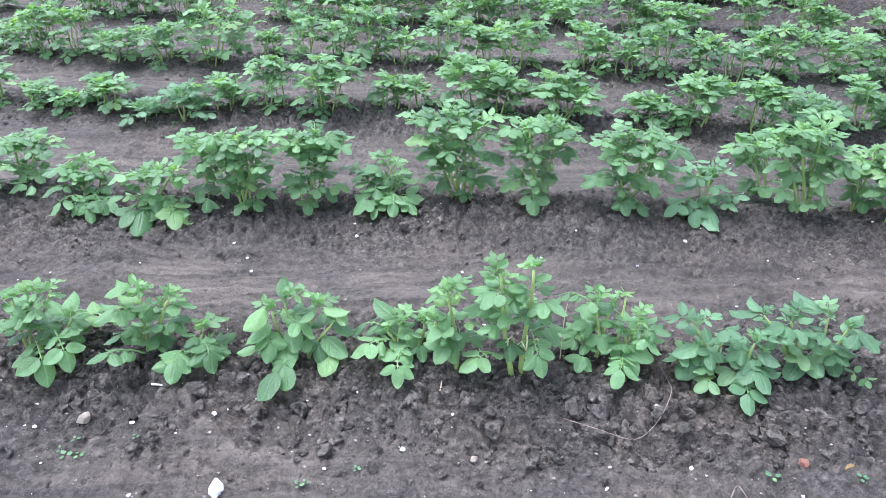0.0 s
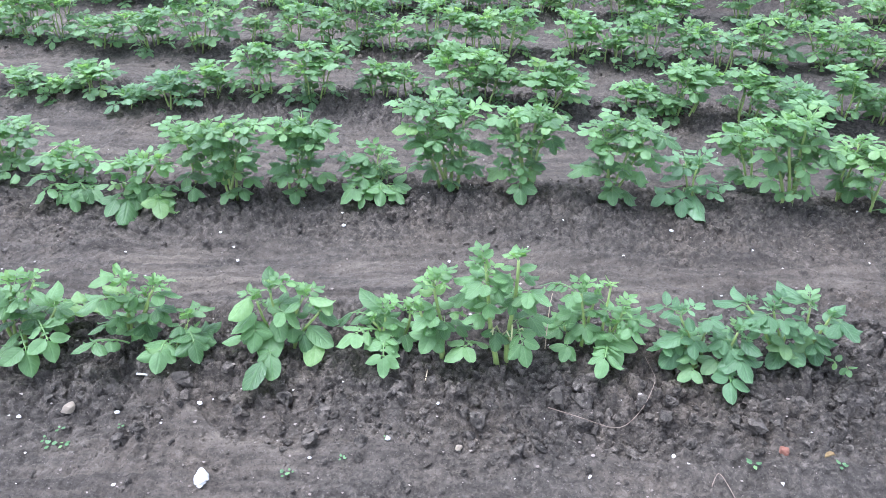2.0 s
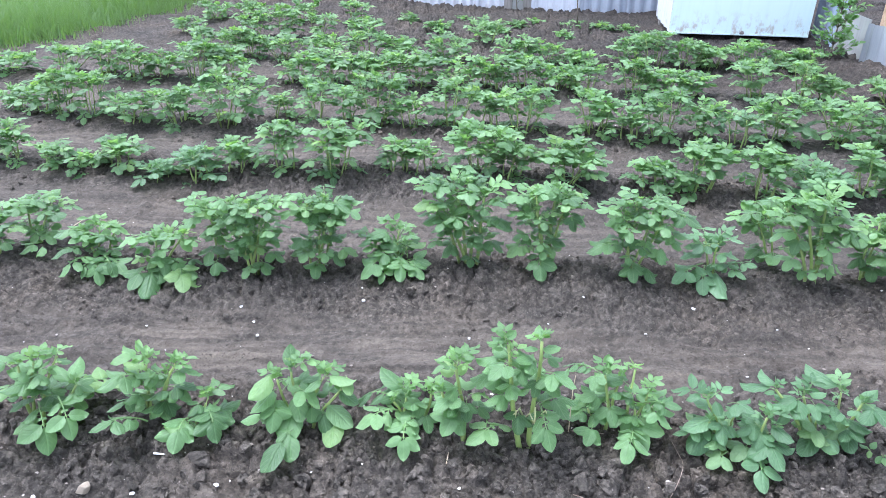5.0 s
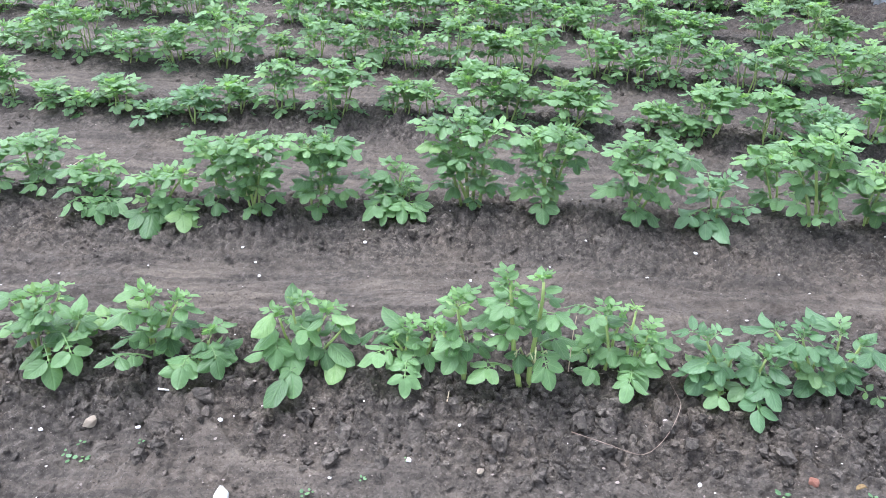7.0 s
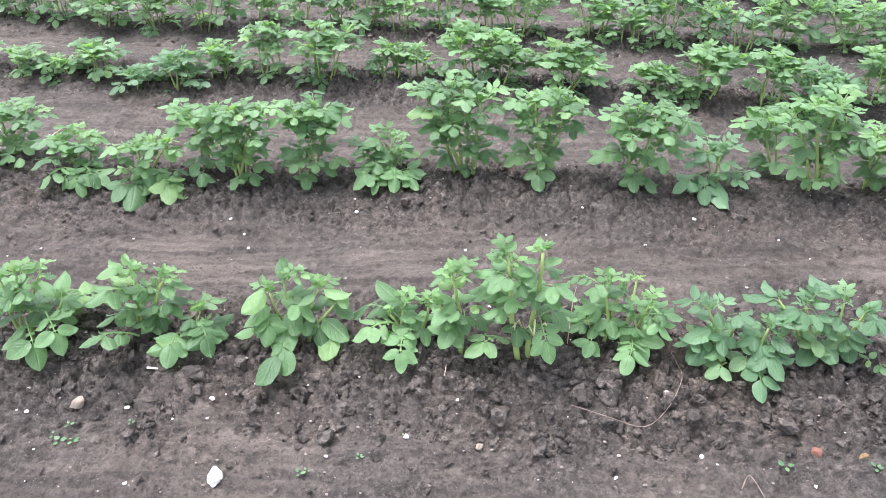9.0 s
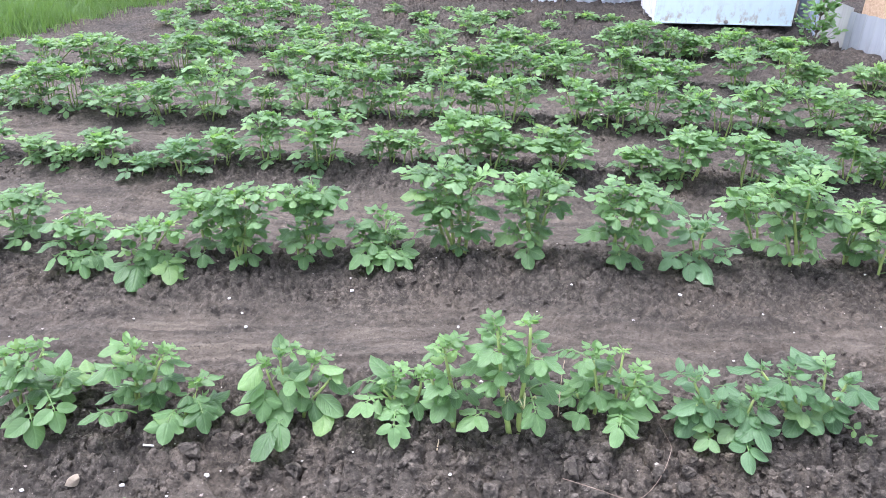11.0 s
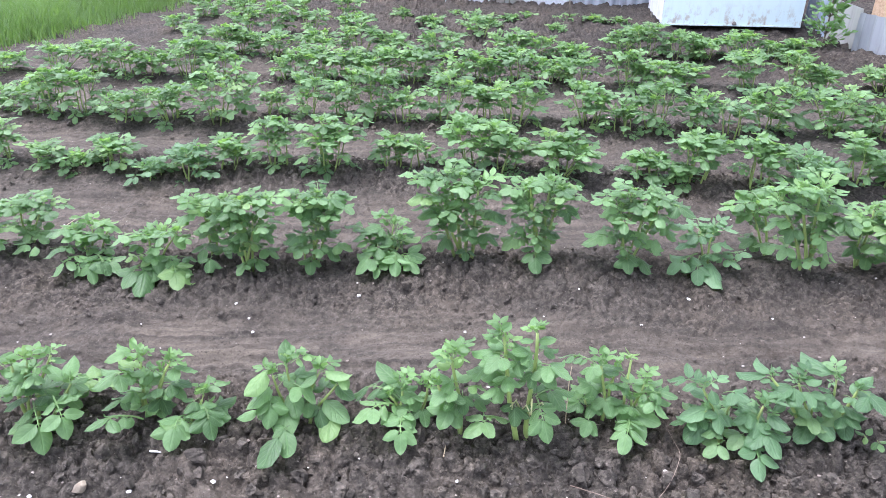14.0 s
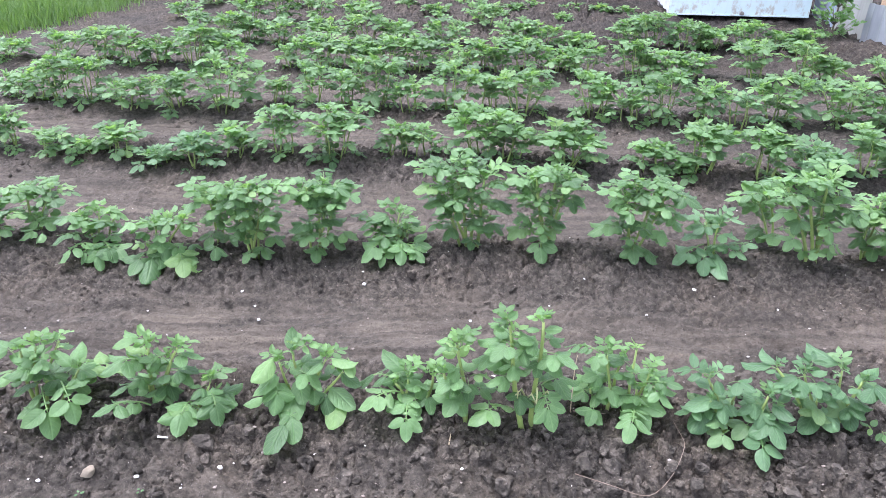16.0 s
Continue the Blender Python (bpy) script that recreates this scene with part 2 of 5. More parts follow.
def empty(name, matrix):
    ob = new(name)
    ob.empty_display_size = 0.05
    ob.matrix_world = matrix
    return ob


def mesh_from(name, verts, faces, materials, smooth=True, uvs=None, slots=None):
    me = bpy.data.meshes.new(name)
    me.from_pydata([tuple(v) for v in verts], [], faces)
    for m in materials:
        me.materials.append(m)
    if slots is not None:
        me.polygons.foreach_set("material_index", slots)
    if smooth:
        me.polygons.foreach_set("use_smooth", [True] * len(me.polygons))
    if uvs is not None:
        layer = me.uv_layers.new(name="uv")
        idx = np.empty(len(me.loops), dtype=np.int32)
        me.loops.foreach_get("vertex_index", idx)
        layer.data.foreach_set("uv", np.asarray(uvs, dtype=np.float32)[idx].ravel())
    me.update()
    return me


def tube(points, radii, sides=6, closed_end=True):
    """Verts and faces of a tapered tube along points."""
    verts, faces = [], []
    pts = [Vector(p) for p in points]
    for i, p in enumerate(pts):
        d = (pts[min(i + 1, len(pts) - 1)] - pts[max(i - 1, 0)]).normalized()
        a = d.orthogonal().normalized() if abs(d.z) < 0.9 else Vector((1, 0, 0)).cross(d).normalized()
        b = d.cross(a)
        for k in range(sides):
            w = 2 * math.pi * k / sides
            verts.append(p + (a * math.cos(w) + b * math.sin(w)) * radii[i])
    for i in range(len(pts) - 1):
        for k in range(sides):
            k2 = (k + 1) % sides
            faces.append((i * sides + k, i * sides + k2, (i + 1) * sides + k2, (i + 1) * sides + k))
    if closed_end:
        faces.append(tuple(range((len(pts) - 1) * sides, len(pts) * sides)))
        faces.append(tuple(reversed(range(sides))))
    return verts, faces


def box_mesh(name, size, material, bevel=0.006, centre=(0, 0, 0)):
    bm = bmesh.new()
    bmesh.ops.create_cube(bm, size=1)
    for v in bm.verts:
        v.co = Vector((v.co.x * size[0] + centre[0], v.co.y * size[1] + centre[1], v.co.z * size[2] + centre[2]))
    bmesh.ops.bevel(bm, geom=list(bm.edges), offset=bevel, segments=2, affect="EDGES")
    me = bpy.data.meshes.new(name)
    bm.to_mesh(me)
    bm.free()
    me.materials.append(material)
    return me


# ---- ground ----
TABLE = np.random.RandomState(7).rand(256, 256, 3)


def value_noise(x, y, cell, seed=0):
    u, v = x / cell + 37.3 * seed + 100, y / cell + 11.7 * seed + 100
    i, j = np.floor(u).astype(int), np.floor(v).astype(int)
    fu, fv = u - i, v - j
    fu, fv = fu * fu * (3 - 2 * fu), fv * fv * (3 - 2 * fv)
    g = lambda a, b: TABLE[a % 256, b % 256, seed % 3]
    return (g(i, j) * (1 - fu) + g(i + 1, j) * fu) * (1 - fv) + (g(i, j + 1) * (1 - fu) + g(i + 1, j + 1) * fu) * fv - 0.5


ROW_LINES = {1: (1.43, -0.02), 2: (2.335, -0.033), 3: (3.38, -0.08), 4: (4.25, -0.095), 5: (5.25, -0.105), 6: (6.15, -0.11), 7: (7.1, -0.12), 8: (8.1, -0.12)}
RIM_LEFT = ([-0.78, -0.69, -0.59, -0.5, -0.32, -0.13, -0.01], [1.262, 1.326, 1.228, 1.162, 1.136, 1.156, 1.15])
RIM_RIGHT = ([-0.01, 0.07, 0.13, 0.21, 0.32, 0.47, 0.67, 0.86, 1.02], [1.108, 1.067, 1.046, 1.064, 1.098, 1.108, 1.099, 1.095, 1.093])
RIDGE = {1: 0.10, 2: 0.09, 3: 0.085, 4: 0.08, 5: 0.07, 6: 0.06, 7: 0.05, 8: 0.04}


def smooth(a, b, v):
    t = np.clip((v - a) / (b - a), 0, 1)
    return t * t * (3 - 2 * t)


def ground_form(x, y):
    """The hilled rows without clods; also how much a place belongs to a ridge."""
    x, y = np.asarray(x, float), np.asarray(y, float)
    z, on = np.zeros(x.shape), np.zeros(x.shape)
    wander = value_noise(x, y * 0.3, 0.45, 1) * 0.07
    field = smooth(-4.3, -3.6, x + 0.12 * (y - 6)) * (1 - smooth(3.6, 4.0, x))
    for n, (a, s) in ROW_LINES.items():
        d = np.abs(y - (a + s * x) + wander)
        k = np.exp(-((d / 0.285) ** 2.0))
        z = z + RIDGE[n] * k * (1 + 0.5 * value_noise(x, y, 0.38, n)) * field
        on = np.maximum(on, np.exp(-((d / 0.29) ** 3.2)) * field)
    rut = np.exp(-(((y - 1.93 + 0.02 * x + 0.02 * np.sin(2.2 * x)) / 0.05) ** 2)) + np.exp(-(((y - 1.80 + 0.03 * x) / 0.035) ** 2))
    z = z - 0.012 * rut * (np.abs(x) < 3)
    on = np.maximum(on, 0.75 * field * smooth(6.3, 7.2, y) * (1 - smooth(10.5, 11, y)))
    on = np.maximum(on, 0.7 * smooth(0.3, 1.0, x + 0.8 * value_noise(x, y, 0.3, 5)) * smooth(1.6, 1.7, y) * (1 - smooth(1.82, 1.9, y)) * (1 - smooth(2, 3, x)))
    on = np.maximum(on, 0.85 * smooth(-0.3, 0.3, x + value_noise(x, y, 0.25, 2)) * smooth(1.04, 1.20, y + 0.25 * value_noise(x, y, 0.3, 4)) * (1 - smooth(1.3, 1.45, y)) * (1 - smooth(2, 3, x)))
    z = z + 0.10 * np.exp(-(((y - (9.73 - 0.2 * x)) / 0.8) ** 2)) * (1 - smooth(-1.6, 0.3, x)) * smooth(-7, -5, x)
    z = z + 0.05 * np.exp(-((x - 3.45) ** 2 + (y - 6.05) ** 2) / 0.10)
    return z, on


def slump(x, y):
    """The low rims of slumped soil at the foot of the front ridge, 0 to 1."""
    one = y - np.interp(x, RIM_LEFT[0], RIM_LEFT[1]) + 0.02 * value_noise(x, y, 0.11, 3)
    two = y - np.interp(x, RIM_RIGHT[0], RIM_RIGHT[1]) + 0.02 * value_noise(x, y, 0.11, 4)
    a = np.exp(-((one / np.where(one > 0, 0.014, 0.035)) ** 2)) * smooth(RIM_LEFT[0][0], RIM_LEFT[0][0] + 0.1, x) * (1 - smooth(RIM_LEFT[0][-1] - 0.1, RIM_LEFT[0][-1], x))
    b = np.exp(-((two / np.where(two > 0, 0.014, 0.035)) ** 2)) * smooth(RIM_RIGHT[0][0] - 0.02, RIM_RIGHT[0][0] + 0.05, x) * (1 - smooth(1.3, 1.5, x))
    return np.maximum(a, b)


def clod_noise(x, y, cell, seed=0):
    """Broken clods: tilted plates of uneven height with narrow cracks, about -0.3 to 1."""
    wx = x + value_noise(x, y, cell * 0.6, seed + 1) * cell * 0.55
    wy = y + value_noise(x, y, cell * 0.6, seed + 2) * cell * 0.55
    u, v = wx / cell + 50 * seed + 100, wy / cell + 100
    i, j = np.floor(u).astype(int), np.floor(v).astype(int)
    one, two = np.full(u.shape, 9.0), np.full(u.shape, 9.0)
    high = np.zeros(u.shape)
    for a in (-1, 0, 1):
        for b in (-1, 0, 1):
            t = TABLE[(i + a + 17 * seed) % 256, (j + b) % 256]
            s = TABLE[(i + a + 91 * seed + 7) % 256, (j + b + 40) % 256]
            du, dv = u - (i + a + t[..., 0]), v - (j + b + t[..., 1])
            d = np.sqrt(du * du + dv * dv)
            near = d < one
            two = np.where(near, one, np.minimum(two, d))
            one = np.where(near, d, one)
            high = np.where(near, t[..., 2] + (s[..., 0] - 0.5) * du * 1.1 + (s[..., 1] - 0.5) * dv * 1.1 - d * d * 0.5, high)
    return smooth(0.0, 0.28, two - one) * (0.25 + 0.75 * high)


def ground_surface(x, y):
    """Height of the soil with all its clods, and how far a place belongs to a ridge."""
    x, y = np.asarray(x, float), np.asarray(y, float)
    z, on = ground_form(x, y)
    rim = slump(x, y)
    on = on * (1 - 0.8 * rim)
    near = (np.abs(x) < 6) & (y < 11) & (y > 0)
    patch = smooth(-0.1, 0.2, value_noise(x, y, 0.30, 8) + 0.12)
    rough = 0.30 + 0.70 * on
    close, mid = 1 - smooth(3.2, 4.6, y), 1 - 0.6 * smooth(5.0, 7.0, y)
    z = z + near * (value_noise(x, y, 0.26, 2) * 0.024 + value_noise(x, y, 0.09, 3) * 0.018 * rough + value_noise(x, y, 0.035, 4) * 0.012 * rough + value_noise(x, y, 0.016, 5) * 0.008 * close)
    z = z + near * on * (1 - 0.2 * smooth(1.7, 1.9, y) * (1 - smooth(4, 6, y))) * (clod_noise(x, y, 0.085, 1) * 0.036 * (0.4 + 0.6 * patch) + clod_noise(x, y, 0.042, 2) * 0.026 * mid + (clod_noise(x, y, 0.024, 4) * 0.014 + clod_noise(x, y, 0.014, 6) * 0.007) * close)
    trodden = smooth(1.62, 1.70, y) * (1 - smooth(2.02, 2.14, y)) * (1 - 0.55 * smooth(-0.2, 0.6, x + value_noise(x, y, 0.35, 6)))
    z = z + near * (1 - on) * (1 - 0.75 * trodden) * (clod_noise(x, y, 0.050, 3) * 0.014 * patch + clod_noise(x, y, 0.025, 5) * 0.008)
    back = smooth(4.8, 5.8, y) * smooth(-1.5, 0.0, x) + 0.4 * smooth(6, 7, y)
    z = z + near * np.minimum(back, 1) * (clod_noise(x, y, 0.15, 4) * 0.055 + clod_noise(x, y, 0.09, 5) * 0.03)
    lane = (1 - on) * smooth(1.58, 1.68, y) * (1 - smooth(2.08, 2.2, y))
    bent = y + 0.03 * value_noise(x, y * 0, 0.5, 4) + 0.02 * x
    z = z + near * lane * (value_noise(x * 0.10, bent, 0.045, 5) * 0.040 + value_noise(x * 0.16, bent, 0.02, 3) * 0.022 + value_noise(x * 0.5, bent, 0.014, 4) * 0.006)
    crest = np.exp(-((value_noise(x, y * 1.7, 0.42, 7) / 0.05) ** 2)) * (1 - on)
    return z + near * (crest * 0.010 - on * 0.024 + rim * 0.016), on


def ground_z(x, y):
    return float(ground_surface(np.array([x]), np.array([y]))[0][0])


def steps(*spans):
    vals = []
    for a, b, n in spans:
        vals.extend(np.linspace(a, b, n, endpoint=False))
    return np.array(vals)


def build_ground():
    xs = steps((-600, -60, 6), (-60, -8, 12), (-8, -4.2, 20), (-4.2, -1.75, 85), (-1.75, -1.4, 36), (-1.4, 1.4, 430), (1.4, 1.75, 36), (1.75, 4.2, 85), (4.2, 8, 20), (8, 60, 12), (60, 601, 7))
    ys = steps((-600, -40, 6), (-40, -2, 10), (-2, 0.85, 30), (0.85, 1.65, 155), (1.65, 2.6, 120), (2.6, 4.4, 110), (4.4, 7, 85), (7, 10.5, 90), (10.5, 16, 14), (16, 80, 10), (80, 601, 7))
    X, Y = np.meshgrid(xs, ys)
    Z, on = ground_surface(X, Y)
    ny, nx = X.shape
    me = bpy.data.meshes.new("ground")
    me.vertices.add(nx * ny)
    me.vertices.foreach_set("co", np.stack([X, Y, Z], -1).astype(np.float32).ravel())
    idx = np.arange(nx * ny).reshape(ny, nx)
    quads = np.stack([idx[:-1, :-1], idx[:-1, 1:], idx[1:, 1:], idx[1:, :-1]], -1).reshape(-1, 4)
    me.loops.add(quads.size)
    me.loops.foreach_set("vertex_index", quads.ravel().astype(np.int32))
    me.polygons.add(len(quads))
    me.polygons.foreach_set("loop_start", np.arange(0, quads.size, 4, dtype=np.int32))
    me.polygons.foreach_set("use_smooth", np.ones(len(quads), dtype=bool))
    crust = me.attributes.new("crust", "FLOAT", "POINT")
    crust.data.foreach_set("value", np.clip((1 - 0.6 * (1 - smooth(1.0, 1.2, Y + 0.2 * value_noise(X, Y, 0.3, 2)))) * (1 - on * 1.1 + 0.25 * (value_noise(X, Y, 0.5, 6) + 0.1)) * (1 - 0.55 * smooth(-0.2, 0.8, X + 0.5 * value_noise(X, Y, 0.6, 1)) * (1 - smooth(1.6, 1.75, Y)) * smooth(0.2, 0.8, Y) * (1 - smooth(2, 3, X))) * (1 - 0.6 * smooth(0.2, 1.6, X) * smooth(2.3, 3, Y)) * (1 - 0.5 * smooth(4.5, 6, Y)) * (1 - smooth(-0.8, 0.6, X) * smooth(5.2, 6.2, Y)), 0, 1).astype(np.float32).ravel())
    damp_shade = me.attributes.new("damp_shade", "FLOAT", "POINT")
    # damp soil to the right, strongest at the back
    moist_shade = smooth(0.3, 2.2, X + value_noise(X, Y, 0.5, 3)) * (0.85 * smooth(4.8, 6.2, Y) + 0.35 * (1 - smooth(4.8, 6.2, Y)))
    # shade put into the colour of the strongly lit front-left slope
    moist_shade = moist_shade + 0.45 * (1 - smooth(1.0, 1.2, Y)) * (1 - smooth(-0.5, 0.2, X))
    damp_shade.data.foreach_set("value", np.clip(moist_shade * (0.8 + 0.8 * value_noise(X, Y, 0.28, 9)), 0, 1).astype(np.float32).ravel())
    me.update(calc_edges=True)
    me.validate()
    me.materials.append(SOIL)
    return tagged(new("ground", me), "dark grey-brown tilled garden soil hilled into rows", "ground", kind="structure")


ground = build_ground()


def lump_mesh(name, seed, material, flat=0.7, jag=0.35, div=2, cuts=5):
    rng = random.Random(seed)
    bm = bmesh.new()
    bmesh.ops.create_icosphere(bm, subdivisions=div, radius=1)
    off = Vector((rng.uniform(0, 50), rng.uniform(0, 50), rng.uniform(0, 50)))
    sx, sy = rng.uniform(0.8, 1.25), rng.uniform(0.8, 1.1)
    for v in bm.verts:
        k = 1 + jag * noise.noise(v.co * 1.3 + off) + 0.5 * jag * noise.noise(v.co * 3.1 + off)
        v.co = Vector((v.co.x * k * sx, v.co.y * k * sy, v.co.z * k * flat))
    for _ in range(cuts):
        cut = Vector((rng.gauss(0, 1), rng.gauss(0, 1), rng.gauss(0, 1) * 0.8)).normalized()
        far = rng.uniform(0.38, 0.75)
        for v in bm.verts:
            over = v.co.dot(cut) - far
            if over > 0:
                v.co -= cut * over * 0.9
    me = bpy.data.meshes.new(name)
    bm.to_mesh(me)
    bm.free()
    me.polygons.foreach_set("use_smooth", [True] * len(me.polygons))
    me.materials.append(material)
    return me


# ---- potato leaves ----
def leaflet(origin, forward, normal, length, width, cols, rows, curl, cup, fold, side=0.0):
    """One ovate, pointed leaflet as a small curved sheet: verts, faces, uvs."""
    f, n = forward.normalized(), normal.normalized()
    s = f.cross(n).normalized()
    n = s.cross(f).normalized()
    verts, faces, uvs = [], [], []
    for j in range(rows + 1):
        t = j / rows
        w = width * 0.5 * max(0.025, t ** 0.54 * (1 - t) ** 0.74 / 0.4225)
        for i in range(cols + 1):
            u = 2 * i / cols - 1
            a = abs(u)
            dip = -cup * width * a * a + fold * width * a - curl * length * t * t
            ripple = 0.03 * width * math.sin(t * 19 + a * 5 + 2.0 * u) * a
            verts.append(origin + f * (length * t * (1 - 0.15 * curl * t)) + s * (w * u + side * length * t * t) + n * (dip * (w / (width * 0.5) * 0.8 + 0.2) + ripple))
            uvs.append((i / cols, t))
    for j in range(rows):
        for i in range(cols):
            k = j * (cols + 1) + i
            faces.append((k, k + 1, k + cols + 2, k + cols + 1))
    return verts, faces, uvs


def leaf_mesh(name, seed, fine, blade, pairs=3, ratio=0.64, droop=0.9, big=0.40, young=False):
    """A whole pinnate potato leaf from the origin to a tip at one unit along +y: ribbed leaflets on a curved stalk."""
    rng = random.Random(seed)
    cols, rows = {2: (4, 8), 1: (2, 6), 0: (2, 4)}[fine]
    n = 12
    path, ang, p, sway = [], [], Vector((0, 0, 0)), rng.uniform(-0.3, 0.3)
    for k in range(n + 1):
        t = k / n
        a = droop * (0.45 - t)
        path.append(p.copy())
        d = Vector((math.sin(sway * t), math.cos(sway * t) * math.cos(a), math.sin(a))).normalized()
        ang.append(d)
        p = p + d * ((1 - big) / n)
    verts, faces, uvs, slots = [], [], [], []

    def add(v, f, u, slot):
        base = len(verts)
        verts.extend(v)
        faces.extend(tuple(i + base for i in q) for q in f)
        uvs.extend(u)
        slots.extend([slot] * len(f))

    v, f = tube(path[:: 2 if fine == 2 else 4], [0.017 - 0.009 * k / 6 for k in range(0, 7, 1 if fine == 2 else 2)], 5 if fine == 2 else 3, False)
    add(v, f, [(0.5, 0.5)] * len(v), 1)

    def frame_at(t):
        k = min(n, int(round(t * n)))
        d = ang[k]
        s = d.cross(Vector((0, 0, 1))).normalized()
        return path[k], d, s, s.cross(d).normalized()

    o, d, s, up = frame_at(1.0)
    tip = (d - Vector((0, 0, rng.uniform(0.0, 0.3)))).normalized()
    L = big * rng.uniform(0.96, 1.08)
    add(*leaflet(o, tip, up + s * rng.uniform(-0.2, 0.2), L, L * ratio * 1.06, cols, rows, rng.uniform(0.05, 0.40), rng.uniform(0.06, 0.34), rng.uniform(0, 0.2) + 0.16 * young, rng.uniform(-0.12, 0.12)), 0)
    end = verts[-1 - cols // 2].copy()
    stations = {0: (), 1: (0.86,), 2: (0.86, 0.46), 3: (0.88, 0.58, 0.30), 4: (0.93, 0.72, 0.52, 0.34)}[pairs]
    for q, t in enumerate(stations):
        for side in (-1, 1):
            o, d, s, up = frame_at(min(1, t + rng.uniform(-0.05, 0.05)))
            a = radians(rng.uniform(54, 80))
            sag = rng.uniform(-0.15, 0.35) - 0.3 * young
            fwd = (d * math.cos(a) + s * side * math.sin(a) - up * sag).normalized()
            L = big * (0.92 - 0.12 * q) * rng.uniform(0.85, 1.08)
            nrm = (up + d * rng.uniform(-0.3, 0.25) + s * side * rng.uniform(-0.2, 0.4)).normalized()
            start = o + fwd * 0.03
            add(*leaflet(start, fwd, nrm, L, L * ratio * rng.uniform(0.92, 1.08), cols, rows, rng.uniform(0.05, 0.45), rng.uniform(0.06, 0.34), rng.uniform(0, 0.2) + 0.16 * young, rng.uniform(-0.12, 0.12)), 0)
            if fine == 2:
                v, f = tube([o, start + fwd * 0.01], [0.010, 0.008], 4, False)
                add(v, f, [(0.5, 0.5)] * len(v), 1)
    if fine == 2 and not young and pairs > 1:
        for t in (0.78, 0.5):
            for side in (-1, 1):
                o, d, s, up = frame_at(t)
                fwd = (d * 0.4 + s * side - up * 0.1).normalized()
                add(*leaflet(o, fwd, up, 0.07, 0.05, 2, 3, 0.1, 0.1, 0.1), 0)
    turn = end.rotation_difference(Vector((0, 1, 0))).to_matrix()
    verts = [turn @ q / end.length for q in verts]
    return mesh_from(name, verts, faces, [blade, PETIOLE], True, uvs, slots)


def leaf_set(name, blade, seeds, fine, **kw):
    out = []
    for q in seeds:
        rng = random.Random(q * 31 + 5)
        args = dict(pairs=rng.choice((2, 2, 3)), ratio=rng.uniform(0.60, 0.72), droop=rng.uniform(0.6, 1.4), big=rng.uniform(0.38, 0.44))
        args.update(kw)
        out.append(leaf_mesh(name, q, fine, blade, **args))
    return out


LEAVES = {}
for fine in (2, 1, 0):
    k = 9 if fine else 6
    LEAVES["mid", fine] = leaf_set("leaf", LEAF, range(10, 10 + k), fine, **({} if fine == 2 else dict(pairs=3, big=0.35)))
    LEAVES["dark", fine] = leaf_set("leaf", LEAF_DARK, range(70, 70 + k), fine, ratio=0.62, droop=0.6)
    LEAVES["young", fine] = leaf_set("leaf", LEAF_YOUNG, range(90, 90 + k), fine, ratio=0.50, pairs=2, droop=0.9, big=0.50, young=True)
LEAVES["broad", 2] = leaf_set("leaf", LEAF, range(30, 39), 2, ratio=0.70, pairs=2, big=0.46)
LEAVES["narrow", 2] = leaf_set("leaf", LEAF, range(50, 59), 2, ratio=0.56, pairs=3, big=0.38)
for tone, blade in (("mid", LEAF), ("dark", LEAF_DARK)):
    LEAVES["trio", tone] = leaf_set("leaf", blade, range(110, 117), 2, ratio=0.62, pairs=1, droop=0.7, big=0.60)
    LEAVES["plain", tone] = leaf_set("leaf", blade, range(130, 136), 2, ratio=0.60, pairs=0, droop=0.5, big=0.88)
LEAVES["young", "dark"] = leaf_set("leaf", LEAF_DARK, range(90, 98), 2, ratio=0.46, pairs=2, droop=0.9, big=0.50, young=True)


def leaf_pose(place, azimuth, rise, length, roll=0.0):
    """A leaf at place whose tip points to azimuth (radians from +x) and rises by rise (radians)."""
    return Matrix.Translation(place) @ Matrix.Rotation(azimuth - math.pi / 2, 4, "Z") @ Matrix.Rotation(rise, 4, "X") @ Matrix.Rotation(roll, 4, "Y") @ Matrix.Scale(length, 4)


WORDS = {"mid": "leafy green potato plant on its earth ridge", "broad": "bushy potato plant with broad drooping leaves", "narrow": "open potato plant with narrow green leaflets",
         "dark": "low bluish-green potato plant on its earth ridge", "tall": "tall pale-stemmed potato plant on its earth ridge", "small": "small young potato plant low on its ridge"}


def plant_base(x, y, kind):
    z = float(ground_form(np.array([x]), np.array([y]))[0][0]) - 0.012
    return tagged(empty("potato_plant", pose(x, y, z)), WORDS[kind], "potato plant", "potato plants in rows", "thing")


def stem(plant, foot, top, radius, n, sides, bend):
    pts = []
    for q in range(n + 1):
        t = q / n
        e = t ** 1.3
        pts.append(Vector((foot[0] + (top[0] - foot[0]) * e + 0.006 * math.sin(5 * t + bend), foot[1] + (top[1] - foot[1]) * e, top[2] * t - 0.01 * (1 - t))))
    v, f = tube(pts, [radius * (1 - 0.5 * q / n) for q in range(n + 1)], sides)
    part("stem", mesh_from("stem", v, f, [STEM]), plant)
    return pts


